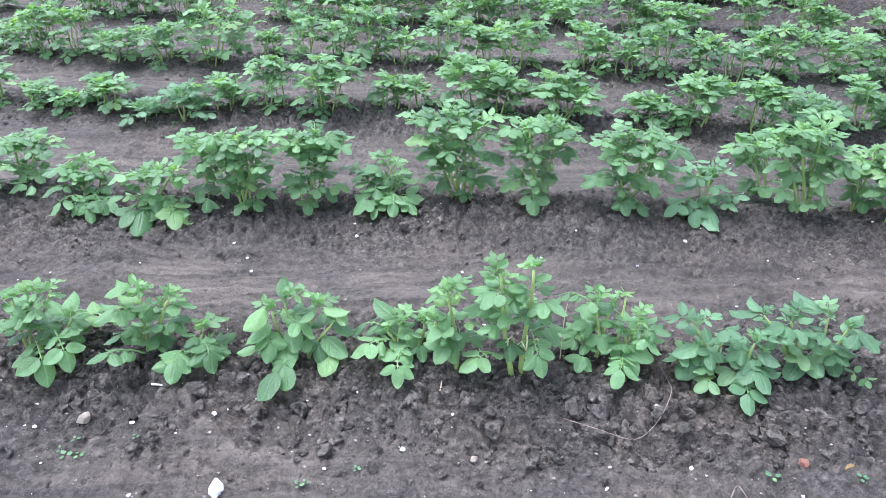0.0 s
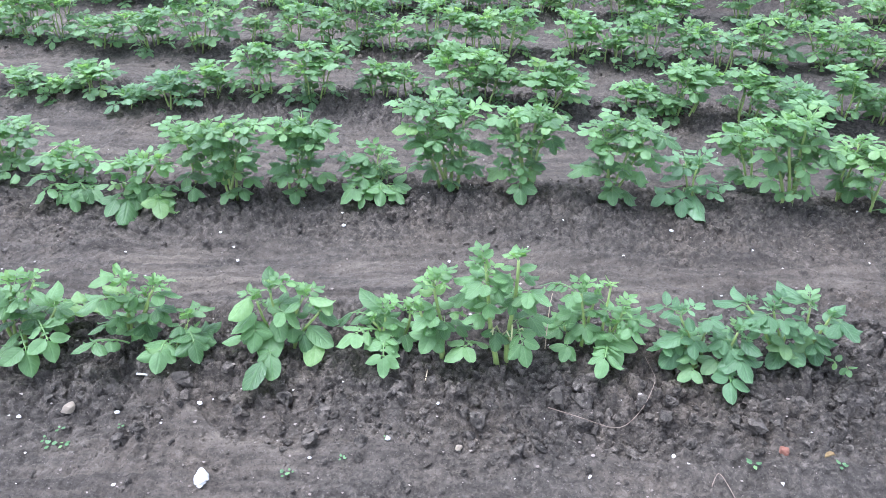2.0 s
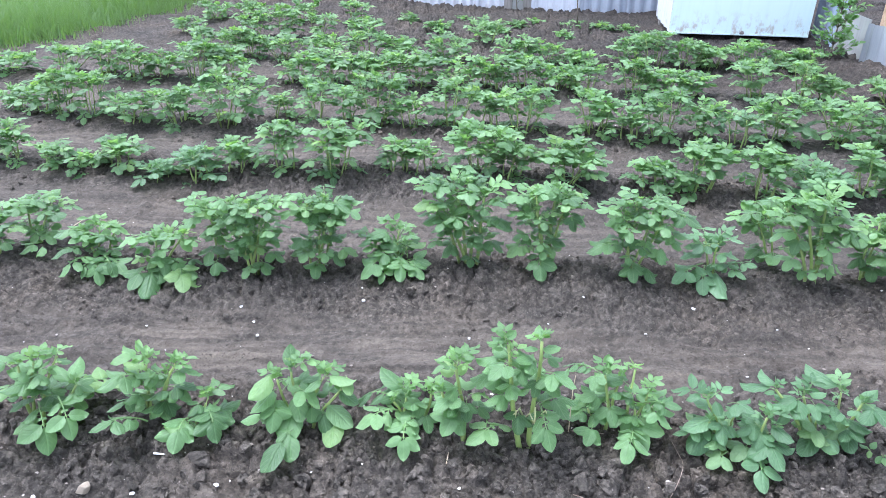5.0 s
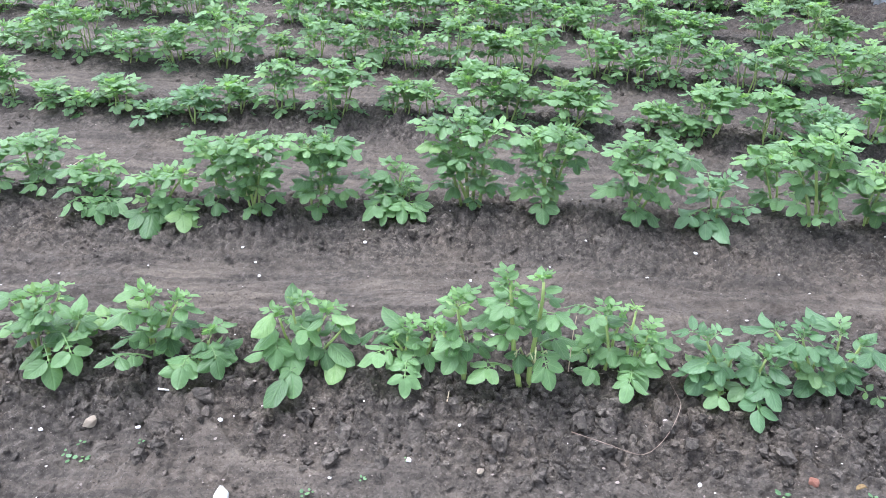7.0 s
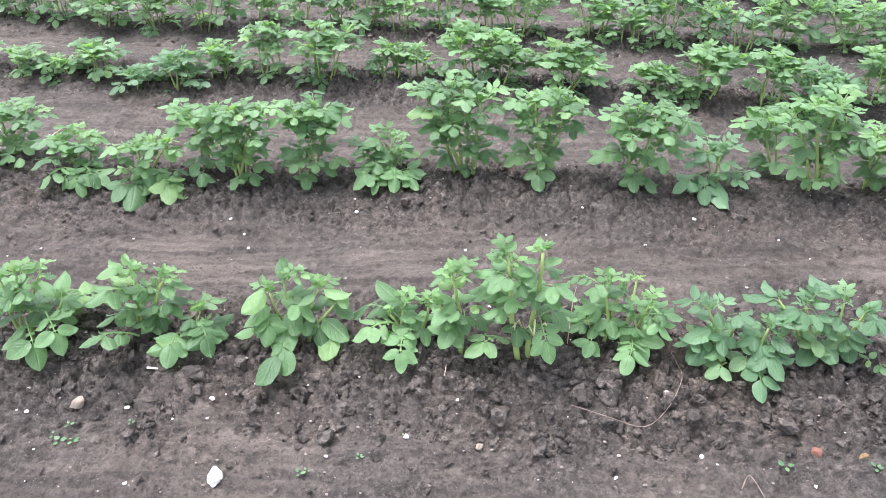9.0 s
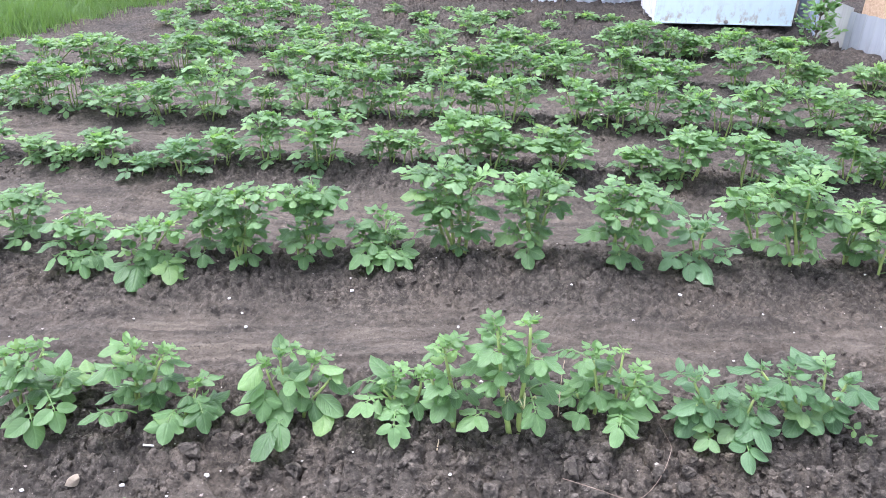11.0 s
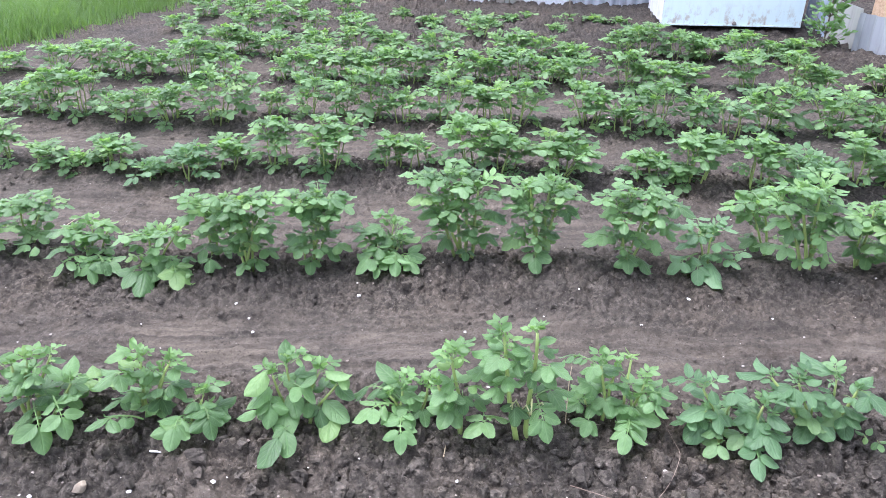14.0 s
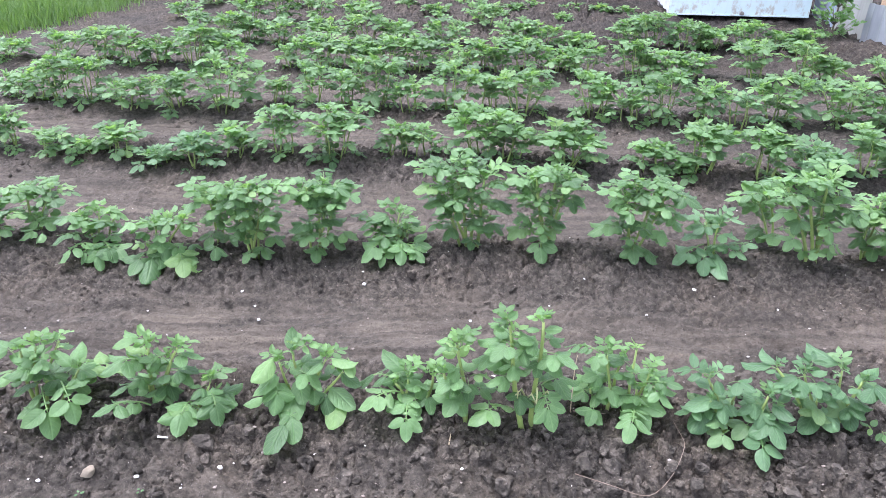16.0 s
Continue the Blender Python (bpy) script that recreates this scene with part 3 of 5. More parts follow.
def front_plant(x, y, kind, seed, stems, whole=(), trio=(), plain=(), young=()):
    """A plant close by. stems: foot, top across and along, height. Leaves: place, azimuth, rise, length."""
    rng = random.Random(seed)
    plant = plant_base(x, y, kind)
    tone = "dark" if kind == "dark" else "mid"
    full = LEAVES["mid" if kind in ("tall", "small") else kind, 2]
    sprout = LEAVES["young", "dark" if kind == "dark" else 2]
    for k, (bx, tx, ty, h) in enumerate(stems):
        thick = 0.0075 if kind == "tall" else 0.0028 if kind == "small" else 0.0058
        pts = stem(plant, (bx, 0.012 * (k % 3) - 0.012), (tx, ty, h), thick * rng.uniform(0.9, 1.1), 7, 8, seed + k)
        if kind == "small":
            continue
        turn = rng.uniform(0, 6.28)
        for q in range(2):
            part("leaf", rng.choice(sprout), plant, matrix=leaf_pose(pts[-1], turn + q * 1.6 + rng.uniform(-0.3, 0.3), rng.uniform(0.7, 1.25), rng.uniform(0.030, 0.048)))
        far = y > 2
        fill = max(2, int(h / (0.055 if far else 0.065)))
        for q in range(fill):
            t = (0.30 if far else 0.35) + 0.5 * (q + 0.5) / fill
            i = min(6, int(t * 7))
            place = pts[i].lerp(pts[i + 1], t * 7 - i)
            az = rng.uniform(0.25, 2.9) if rng.random() < 0.65 else rng.uniform(-2.9, -0.25)
            kit = LEAVES["dark" if kind == "dark" else "mid", 1] if far else LEAVES["trio", tone]
            part("leaf", rng.choice(kit), plant, matrix=leaf_pose(place, az, rng.uniform(-0.35, 0.1) + 0.6 * t, rng.uniform(0.09, 0.13) if far else rng.uniform(0.068, 0.088), rng.uniform(-0.2, 0.2)))
        for q in range(6 if far and h > 0.2 else 3 if far else 0):
            az = turn + q * 1.05 + rng.uniform(-0.3, 0.3)
            part("leaf", rng.choice(kit), plant, matrix=leaf_pose(pts[-1] - Vector((0, 0, rng.uniform(0.005, 0.05))), az, rng.uniform(-0.05, 0.5), rng.uniform(0.10, 0.145), rng.uniform(-0.25, 0.25)))
    for meshes, rows in ((full, whole), (LEAVES["trio", tone], trio), (LEAVES["plain", tone], plain), (sprout, young)):
        for px, py, pz, az, rise, length in rows:
            part("leaf", rng.choice(meshes), plant, matrix=leaf_pose(Vector((px, py, pz)), radians(az), radians(rise), length, rng.uniform(-0.2, 0.2)))
    return plant


def potato_plant(x, y, h, r, off, kind, seed, fine, lift=0.0):
    rng = random.Random(seed)
    plant = plant_base(x, y, "small" if h < 0.15 else kind)
    leaves = LEAVES["mid" if kind == "tall" else kind, fine]
    young = LEAVES["young" if kind != "dark" else "dark", fine]
    L0 = min(0.19, max(0.12, 0.42 * r + 0.105))
    count = max(2, min(6, round(1.6 + r * 21)))
    golden = rng.uniform(0, 6.28)
    for k in range(count):
        w = 2 * math.pi * (k + rng.uniform(-0.25, 0.25)) / count + golden
        out = rng.uniform(0.6, 1.0)
        reach = max(0.03, r - 0.30 * L0) * out
        tx, ty = reach * math.cos(w) + off * 0.8, 0.75 * reach * math.sin(w)
        sh = max(0.03, (h - 0.05 * min(1, h / 0.2)) * (1.0 if k == 0 else rng.uniform(0.66, 1.0)))
        if k == 0:
            tx, ty = tx * 0.4 + off * 0.2, ty * 0.4
        n = 6 if fine else 4
        pts = stem(plant, (0.04 * math.cos(w), 0.03 * math.sin(w)), (tx, ty, sh), rng.uniform(0.0045, 0.006) * (1.0 if h > 0.15 else 0.6), n, 6 if fine else 5, w)
        nodes = max(3, int(sh / (0.052 if fine else 0.056)))
        turn = rng.uniform(0, 6.28)
        outward = math.atan2(ty, tx)
        for q in range(nodes):
            t = 0.08 + lift + (0.76 - lift) * q / max(1, nodes - 1)
            i = min(n - 1, int(t * n))
            az = turn + q * 2.4 + rng.uniform(-0.35, 0.35)
            if rng.random() < 0.45:
                az = outward + rng.uniform(-1.2, 1.2)
            length = L0 * (1.0 - 0.35 * t ** 2) * rng.uniform(0.82, 1.12) * (0.8 if q == 0 else 1.0)
            rise = -0.42 + 0.92 * t + rng.uniform(-0.15, 0.2)
            part("leaf", rng.choice(leaves), plant, matrix=leaf_pose(pts[i].lerp(pts[i + 1], t * n - i), az, rise, length, rng.uniform(-0.25, 0.25)))
        for q in range(7 if fine and h > 0.15 else 5):
            low = q > 1
            rise = rng.uniform(-0.05, 0.5) if low else rng.uniform(0.4, 1.0)
            length = L0 * (rng.uniform(0.62, 0.86) if low else rng.uniform(0.36, 0.50))
            part("leaf", rng.choice(leaves if low else young), plant, matrix=leaf_pose(pts[-1] - Vector((0, 0, rng.uniform(0.004, 0.045) * low)), turn + q * 1.26 + rng.uniform(-0.3, 0.3), rise, length, rng.uniform(-0.25, 0.25)))
    return plant


# plants that differ from the common kind, by row and order
KINDS = {(3, 6): "dark", (3, 19): "dark", (3, 5): "dark", (4, 19): "dark", (4, 6): "tall", (4, 14): "tall"}
ORDER = {}


def plant_row(n, plants):
    a, s = ROW_LINES[n]
    for x, dy, h, r, off in plants:
        k = ORDER.get(n, 0)
        ORDER[n] = k + 1
        kind = KINDS.get((n, k), "mid")
        if n >= 4:
            h, r = h * 1.02 + 0.005, r * (1.15 if n == 4 else 1.32) + 0.01
        else:
            h = h + (0.025 if n == 3 else 0.01)
        lift = 0.16 if kind == "tall" else 0.06 if h > 0.2 else 0.0
        potato_plant(x, a + s * x + dy, max(0.06, h), r, off, kind, 1000 * n + k, 1 if n <= 3 else 0, lift=lift)


front_plant(-1.135, 1.453, "mid", 7000,
            [(-0.007, 0.043, 0.01, 0.211), (0.010, 0.090, 0.03, 0.214), (-0.015, -0.006, 0.00, 0.201)],
            whole=[(0.023, 0.00, 0.083, -59, -25, 0.165), (0.082, 0.00, 0.102, -54, -28, 0.137)],
            trio=[(0.024, 0.00, 0.097, -116, 7, 0.079), (0.033, 0.00, 0.103, -9, -13, 0.094), (0.037, 0.00, 0.145, -124, 19, 0.094), (0.050, 0.00, 0.163, 176, 11, 0.092), (-0.012, 0.00, 0.182, 158, 24, 0.087), (-0.015, 0.00, 0.145, -109, -1, 0.078)],
            plain=[(0.021, -0.01, 0.045, -110, 1, 0.082), (0.105, 0.00, 0.227, -0, -7, 0.045)],
            young=[(0.048, 0.00, 0.210, 177, 13, 0.071), (0.052, 0.00, 0.215, 90, 23, 0.063), (0.054, 0.00, 0.204, -108, -6, 0.037), (0.053, 0.00, 0.200, -9, -17, 0.055), (0.106, -0.00, 0.233, 67, 3, 0.055), (0.105, 0.00, 0.227, 167, 19, 0.049), (0.103, 0.00, 0.222, -8, -15, 0.035)])
front_plant(-1.077, 1.474, "mid", 7003,
            [(-0.007, 0.070, -0.01, 0.142)],
            whole=[(-0.006, 0.00, 0.076, 61, -5, 0.165), (0.035, 0.00, 0.086, 51, -19, 0.165)],
            plain=[(0.050, 0.00, 0.144, 88, 22, 0.079), (0.051, 0.00, 0.134, 143, 29, 0.073)],
            trio=[(0.059, 0.00, 0.130, -8, -10, 0.062)])
front_plant(-0.828, 1.481, "narrow", 7006,
            [(-0.006, 0.017, 0.02, 0.211), (0.010, 0.098, 0.00, 0.216), (-0.011, 0.025, -0.03, 0.169), (0.021, 0.069, 0.00, 0.179)],
            whole=[(0.025, -0.07, 0.079, -130, 22, 0.156), (0.003, 0.00, 0.079, -131, 20, 0.119), (0.024, 0.00, 0.131, -135, 28, 0.156)],
            trio=[(0.040, 0.00, 0.112, -47, -23, 0.082), (0.052, 0.00, 0.131, -2, 4, 0.098), (0.069, 0.00, 0.179, -3, 4, 0.100), (0.023, 0.00, 0.078, 166, 9, 0.083), (0.025, 0.00, 0.112, -129, 10, 0.062), (0.069, -0.00, 0.141, -28, -17, 0.080)],
            young=[(0.028, 0.00, 0.226, 168, 12, 0.080), (0.032, 0.00, 0.235, 113, 31, 0.034), (0.035, 0.00, 0.231, 68, 9, 0.035), (0.032, 0.00, 0.220, -134, 25, 0.108), (0.098, 0.00, 0.216, 47, -14, 0.066), (0.096, -0.00, 0.220, 62, 5, 0.040), (0.091, 0.00, 0.209, -5, 1, 0.053), (0.094, 0.00, 0.207, -145, 37, 0.037), (0.010, 0.00, 0.151, -140, 34, 0.070), (0.012, 0.00, 0.145, -136, 24, 0.037), (0.015, 0.00, 0.141, -23, -19, 0.025), (0.012, 0.00, 0.160, 86, 21, 0.035)])
front_plant(-0.693, 1.449, "mid", 7009,
            [(-0.003, 0.041, 0.00, 0.120), (0.008, 0.059, 0.00, 0.072)],
            young=[(0.042, 0.00, 0.124, 50, -7, 0.089), (0.043, 0.00, 0.130, 144, 21, 0.040), (0.038, 0.00, 0.120, 62, 6, 0.047)],
            trio=[(0.035, 0.00, 0.111, -116, -5, 0.062), (0.038, -0.00, 0.072, -18, -6, 0.086), (0.034, 0.00, 0.105, -61, -20, 0.062)],
            whole=[(0.040, 0.00, 0.085, -62, -14, 0.119), (-0.006, -0.02, 0.066, -90, -3, 0.126)],
            plain=[(0.014, -0.05, 0.080, -137, 23, 0.076)])
front_plant(-0.405, 1.473, "broad", 7012,
            [(-0.005, -0.014, 0.01, 0.193), (0.011, 0.072, 0.00, 0.176), (-0.021, -0.054, -0.02, 0.179), (0.027, 0.107, 0.00, 0.134)],
            plain=[(-0.013, 0.00, 0.195, 102, 38, 0.075), (0.077, 0.00, 0.176, -16, 7, 0.087), (0.064, 0.00, 0.168, -129, -4, 0.063), (-0.064, 0.00, 0.182, -119, -9, 0.098), (-0.061, 0.00, 0.131, -121, -6, 0.100), (-0.023, 0.00, 0.086, -88, -14, 0.125), (-0.009, 0.00, 0.119, -72, -25, 0.087), (-0.023, -0.12, 0.063, -111, -10, 0.104), (-0.011, -0.10, 0.066, -78, -15, 0.084), (0.065, 0.00, 0.085, -38, -12, 0.111), (0.091, -0.02, 0.055, -87, -7, 0.104), (0.103, 0.00, 0.130, -34, -9, 0.075), (0.129, 0.00, 0.183, -69, -26, 0.061), (-0.106, -0.01, 0.053, -135, 11, 0.066)],
            young=[(-0.007, 0.00, 0.209, 57, 10, 0.062), (-0.004, 0.00, 0.206, 39, -10, 0.076), (-0.012, 0.00, 0.187, -156, 36, 0.039), (0.072, 0.00, 0.176, 100, 27, 0.050), (0.074, 0.00, 0.179, 47, 2, 0.070), (0.079, 0.00, 0.168, -38, -15, 0.047), (-0.056, 0.00, 0.169, 158, 8, 0.064), (-0.052, 0.00, 0.176, 131, 24, 0.036), (-0.049, 0.00, 0.169, -39, -20, 0.030)],
            trio=[(-0.035, 0.00, 0.092, -122, -5, 0.096), (-0.011, 0.00, 0.138, -37, -13, 0.098), (-0.007, -0.08, 0.062, -126, -1, 0.058), (0.059, 0.00, 0.080, -72, -21, 0.095)],
            whole=[(-0.063, 0.00, 0.115, -88, -23, 0.114)])
front_plant(-0.100, 1.463, "narrow", 7015,
            [(-0.016, -0.022, 0.00, 0.124), (0.028, 0.048, 0.02, 0.107), (-0.026, -0.044, -0.02, 0.112)],
            plain=[(-0.022, 0.00, 0.130, 138, 24, 0.095)],
            young=[(-0.017, 0.00, 0.137, 58, 16, 0.062), (-0.023, 0.00, 0.137, 102, 25, 0.041), (-0.015, 0.00, 0.133, 40, 2, 0.069), (-0.030, 0.00, 0.124, -152, 14, 0.042), (-0.021, 0.00, 0.124, -33, -4, 0.026), (0.049, 0.00, 0.129, 60, 19, 0.063), (0.052, 0.00, 0.126, -25, 7, 0.036), (0.046, 0.00, 0.129, 144, 5, 0.035)],
            whole=[(-0.025, 0.00, 0.060, -144, 8, 0.148), (-0.024, 0.00, 0.085, 162, -8, 0.145), (-0.008, -0.02, 0.062, -93, -14, 0.136)],
            trio=[(0.027, -0.02, 0.062, -149, 8, 0.093), (0.032, 0.00, 0.066, -76, -12, 0.077), (-0.013, 0.00, 0.091, -24, 6, 0.063)])
front_plant(0.039, 1.431, "tall", 7018,
            [(0.000, -0.018, 0.02, 0.233), (-0.009, -0.055, -0.02, 0.173)],
            young=[(-0.018, 0.00, 0.244, 112, 25, 0.059), (-0.018, 0.00, 0.247, 153, -7, 0.069), (-0.014, 0.00, 0.247, 48, 16, 0.081), (-0.015, 0.00, 0.247, 76, 27, 0.056), (-0.018, 0.00, 0.233, -152, 7, 0.076), (-0.014, 0.00, 0.237, -26, 9, 0.043)],
            trio=[(-0.004, 0.00, 0.147, -142, -3, 0.097), (0.004, 0.00, 0.142, -87, -21, 0.075), (-0.009, 0.00, 0.110, -118, -15, 0.103), (0.011, 0.00, 0.147, -26, 10, 0.070), (-0.001, 0.00, 0.160, -163, 19, 0.084), (0.015, 0.00, 0.090, 26, -5, 0.078)])
tall_plant = front_plant(0.202, 1.404, "tall", 7021,
            [(-0.014, -0.062, 0.02, 0.315), (0.017, 0.020, 0.00, 0.340)],
            young=[(-0.065, 0.00, 0.337, 105, 27, 0.062), (-0.058, 0.00, 0.303, 140, 4, 0.067), (-0.055, 0.00, 0.300, 33, 8, 0.058), (-0.052, 0.00, 0.286, 28, 1, 0.038), (0.020, 0.00, 0.343, 144, -5, 0.045), (0.021, 0.00, 0.343, 39, 16, 0.046)],
            plain=[(-0.065, 0.00, 0.337, 143, -0, 0.042), (-0.062, 0.00, 0.341, 51, 21, 0.039), (0.020, 0.00, 0.340, 89, 30, 0.046), (0.023, 0.00, 0.316, -25, 23, 0.054), (0.020, 0.00, 0.316, -166, 14, 0.046)],
            trio=[(-0.047, 0.00, 0.269, 152, -9, 0.102), (-0.044, 0.00, 0.276, -140, -10, 0.085), (-0.033, 0.00, 0.269, -72, -19, 0.062), (0.024, 0.00, 0.275, -166, 12, 0.062), (0.026, 0.00, 0.275, 23, 1, 0.064), (0.028, 0.00, 0.242, -58, -12, 0.080), (0.032, 0.00, 0.247, -42, 2, 0.101), (0.023, 0.00, 0.233, -107, -21, 0.062), (-0.017, 0.00, 0.133, -99, -21, 0.079), (0.031, 0.00, 0.142, 17, -5, 0.115), (-0.036, 0.00, 0.161, -160, 9, 0.090)],
            whole=[(-0.029, 0.00, 0.183, 149, -6, 0.139), (0.035, 0.00, 0.139, -82, -20, 0.130), (-0.035, 0.00, 0.057, -151, 4, 0.142)])
front_plant(0.431, 1.474, "narrow", 7024,
            [(0.000, -0.005, 0.03, 0.169), (-0.019, -0.053, -0.02, 0.095), (0.013, 0.034, 0.03, 0.160)],
            whole=[(-0.033, 0.00, 0.198, 145, -13, 0.112)],
            trio=[(-0.036, 0.00, 0.198, -117, -17, 0.062), (-0.046, -0.00, 0.071, -155, -4, 0.074), (-0.012, 0.00, 0.103, -76, -17, 0.079), (-0.010, 0.00, 0.084, -132, -17, 0.077), (-0.042, -0.04, 0.063, -114, -13, 0.080), (-0.002, 0.00, 0.126, -34, 18, 0.067), (-0.014, 0.00, 0.126, -161, -0, 0.077)],
            young=[(-0.015, 0.00, 0.198, 116, 16, 0.065), (-0.013, 0.00, 0.201, 41, 21, 0.054), (-0.013, 0.00, 0.192, 96, 25, 0.032), (-0.048, 0.00, 0.078, 123, 9, 0.064), (-0.049, 0.00, 0.084, 44, 18, 0.039)])
front_plant(0.494, 1.459, "narrow", 7027,
            [(-0.006, -0.006, 0.03, 0.206), (0.006, 0.030, 0.00, 0.154), (-0.003, 0.000, -0.02, 0.114)],
            young=[(-0.016, 0.00, 0.229, -175, 12, 0.038), (-0.013, 0.00, 0.234, 34, 17, 0.021), (0.030, 0.00, 0.160, 38, 20, 0.064), (0.028, 0.00, 0.164, 106, 18, 0.033), (0.032, 0.00, 0.153, -55, -3, 0.037)],
            trio=[(0.000, 0.00, 0.091, -124, -21, 0.070), (0.011, 0.00, 0.078, -89, -19, 0.116), (0.005, 0.00, 0.072, -41, 13, 0.074), (0.009, 0.00, 0.145, -172, 4, 0.062)],
            whole=[(0.017, 0.00, 0.103, -53, 3, 0.108), (-0.007, -0.03, 0.055, -109, 2, 0.142), (0.021, 0.00, 0.118, -39, 21, 0.114)])
front_plant(0.744, 1.413, "dark", 7030,
            [(-0.007, -0.064, 0.02, 0.163), (0.000, -0.063, -0.02, 0.122), (0.015, 0.002, 0.00, 0.123)],
            young=[(-0.074, 0.00, 0.180, 136, -15, 0.106), (-0.077, 0.00, 0.189, 130, -9, 0.050), (-0.074, 0.00, 0.185, 79, 27, 0.035), (-0.070, 0.00, 0.185, 21, 14, 0.069), (0.001, 0.00, 0.129, 110, 9, 0.035), (0.005, 0.00, 0.125, -63, -2, 0.038)],
            plain=[(-0.059, 0.00, 0.180, -85, -21, 0.047), (-0.048, 0.00, 0.118, -163, -8, 0.096), (-0.051, 0.00, 0.091, -138, -21, 0.103)],
            whole=[(-0.040, 0.00, 0.079, -170, 0, 0.119)],
            trio=[(-0.038, 0.00, 0.118, -93, -20, 0.078), (-0.032, 0.00, 0.137, -43, 19, 0.062), (-0.031, 0.00, 0.079, -145, -18, 0.063), (-0.017, -0.05, 0.050, -148, -11, 0.080), (-0.023, 0.00, 0.166, -47, 15, 0.074), (0.006, -0.00, 0.104, -150, -16, 0.062), (0.012, 0.00, 0.085, -62, -1, 0.062)])
front_plant(0.819, 1.391, "dark", 7033,
            [(-0.007, -0.003, 0.00, 0.137), (0.007, 0.015, -0.02, 0.117)],
            young=[(-0.004, 0.00, 0.143, 94, 19, 0.047), (-0.002, 0.00, 0.147, 30, 22, 0.053), (-0.006, 0.00, 0.137, 177, 7, 0.037), (0.004, 0.00, 0.139, -44, 28, 0.065)],
            plain=[(0.011, 0.00, 0.118, -63, 2, 0.077)],
            trio=[(-0.005, 0.00, 0.109, -168, -7, 0.075), (-0.016, 0.00, 0.055, -146, -14, 0.090), (-0.009, 0.00, 0.075, -76, -8, 0.113), (0.009, 0.00, 0.086, -58, 7, 0.068), (0.000, 0.00, 0.100, -124, -23, 0.067)],
            whole=[(-0.024, -0.01, 0.052, -93, -18, 0.133)])
front_plant(0.974, 1.425, "dark", 7036,
            [(-0.015, -0.117, 0.02, 0.174), (0.004, -0.045, 0.01, 0.163), (0.015, 0.003, 0.00, 0.096)],
            plain=[(-0.135, -0.00, 0.195, 105, 15, 0.064), (-0.136, 0.00, 0.190, 133, -19, 0.093), (-0.132, 0.00, 0.185, -172, -7, 0.031), (-0.049, 0.00, 0.177, -42, 35, 0.049), (0.001, 0.00, 0.051, -132, -16, 0.092), (0.009, 0.00, 0.071, -81, -13, 0.085)],
            young=[(-0.129, 0.00, 0.195, 41, 28, 0.034), (-0.055, 0.00, 0.177, 95, 20, 0.055), (-0.053, -0.00, 0.180, 56, 31, 0.065), (-0.057, -0.00, 0.173, 174, 6, 0.041)],
            trio=[(-0.037, 0.00, 0.162, -166, -13, 0.103), (-0.036, 0.00, 0.158, -90, -18, 0.062), (-0.003, 0.00, 0.071, 175, 4, 0.062), (-0.006, 0.00, 0.106, -63, 2, 0.062)])
front_plant(1.045, 1.423, "dark", 7039,
            [(-0.003, -0.025, 0.02, 0.168), (0.009, 0.023, 0.00, 0.152)],
            plain=[(-0.039, 0.00, 0.189, 120, 10, 0.107), (0.023, 0.00, 0.154, 23, 25, 0.058), (-0.007, 0.00, 0.098, -150, -25, 0.075), (-0.001, 0.00, 0.098, -61, 10, 0.072), (0.014, 0.00, 0.063, -108, -14, 0.079)],
            young=[(-0.040, 0.00, 0.195, 79, 28, 0.061), (-0.039, 0.00, 0.180, -149, -27, 0.027), (-0.035, 0.00, 0.187, -63, 3, 0.022), (0.024, 0.00, 0.150, -74, -9, 0.020), (0.025, 0.00, 0.158, -49, 31, 0.044)],
            trio=[(0.026, 0.00, 0.154, -73, -3, 0.105), (-0.024, 0.00, 0.143, -163, -12, 0.062), (-0.004, 0.00, 0.134, -69, -2, 0.062)])
front_plant(1.136, 1.387, "small", 7042,
            [(-0.022, -0.037, 0.00, 0.038), (0.007, 0.015, 0.00, 0.012)],
            plain=[(-0.043, -0.02, 0.046, 115, -8, 0.029), (-0.043, -0.02, 0.046, 33, 25, 0.029), (-0.042, -0.02, 0.044, -118, -28, 0.023), (-0.020, -0.04, 0.045, -146, -27, 0.029), (-0.020, -0.04, 0.045, -46, 37, 0.028), (-0.019, -0.04, 0.041, -97, -9, 0.030)])
broken = random.Random(6)
for k in range(6):
    a, w = Vector((broken.uniform(-0.03, 0.03), -0.02, broken.uniform(0.06, 0.13))), broken.uniform(-0.07, 0.07)
    v, f = tube([a, a + Vector((w * 0.5, -0.015, 0.045)), a + Vector((w, -0.03, broken.uniform(-0.01, 0.05)))], [0.003, 0.0026, 0.002], 6)
    part("broken_stalk", mesh_from("broken_stalk", v, f, [STALK]), tall_plant, "pale yellowish broken leaf stalk")

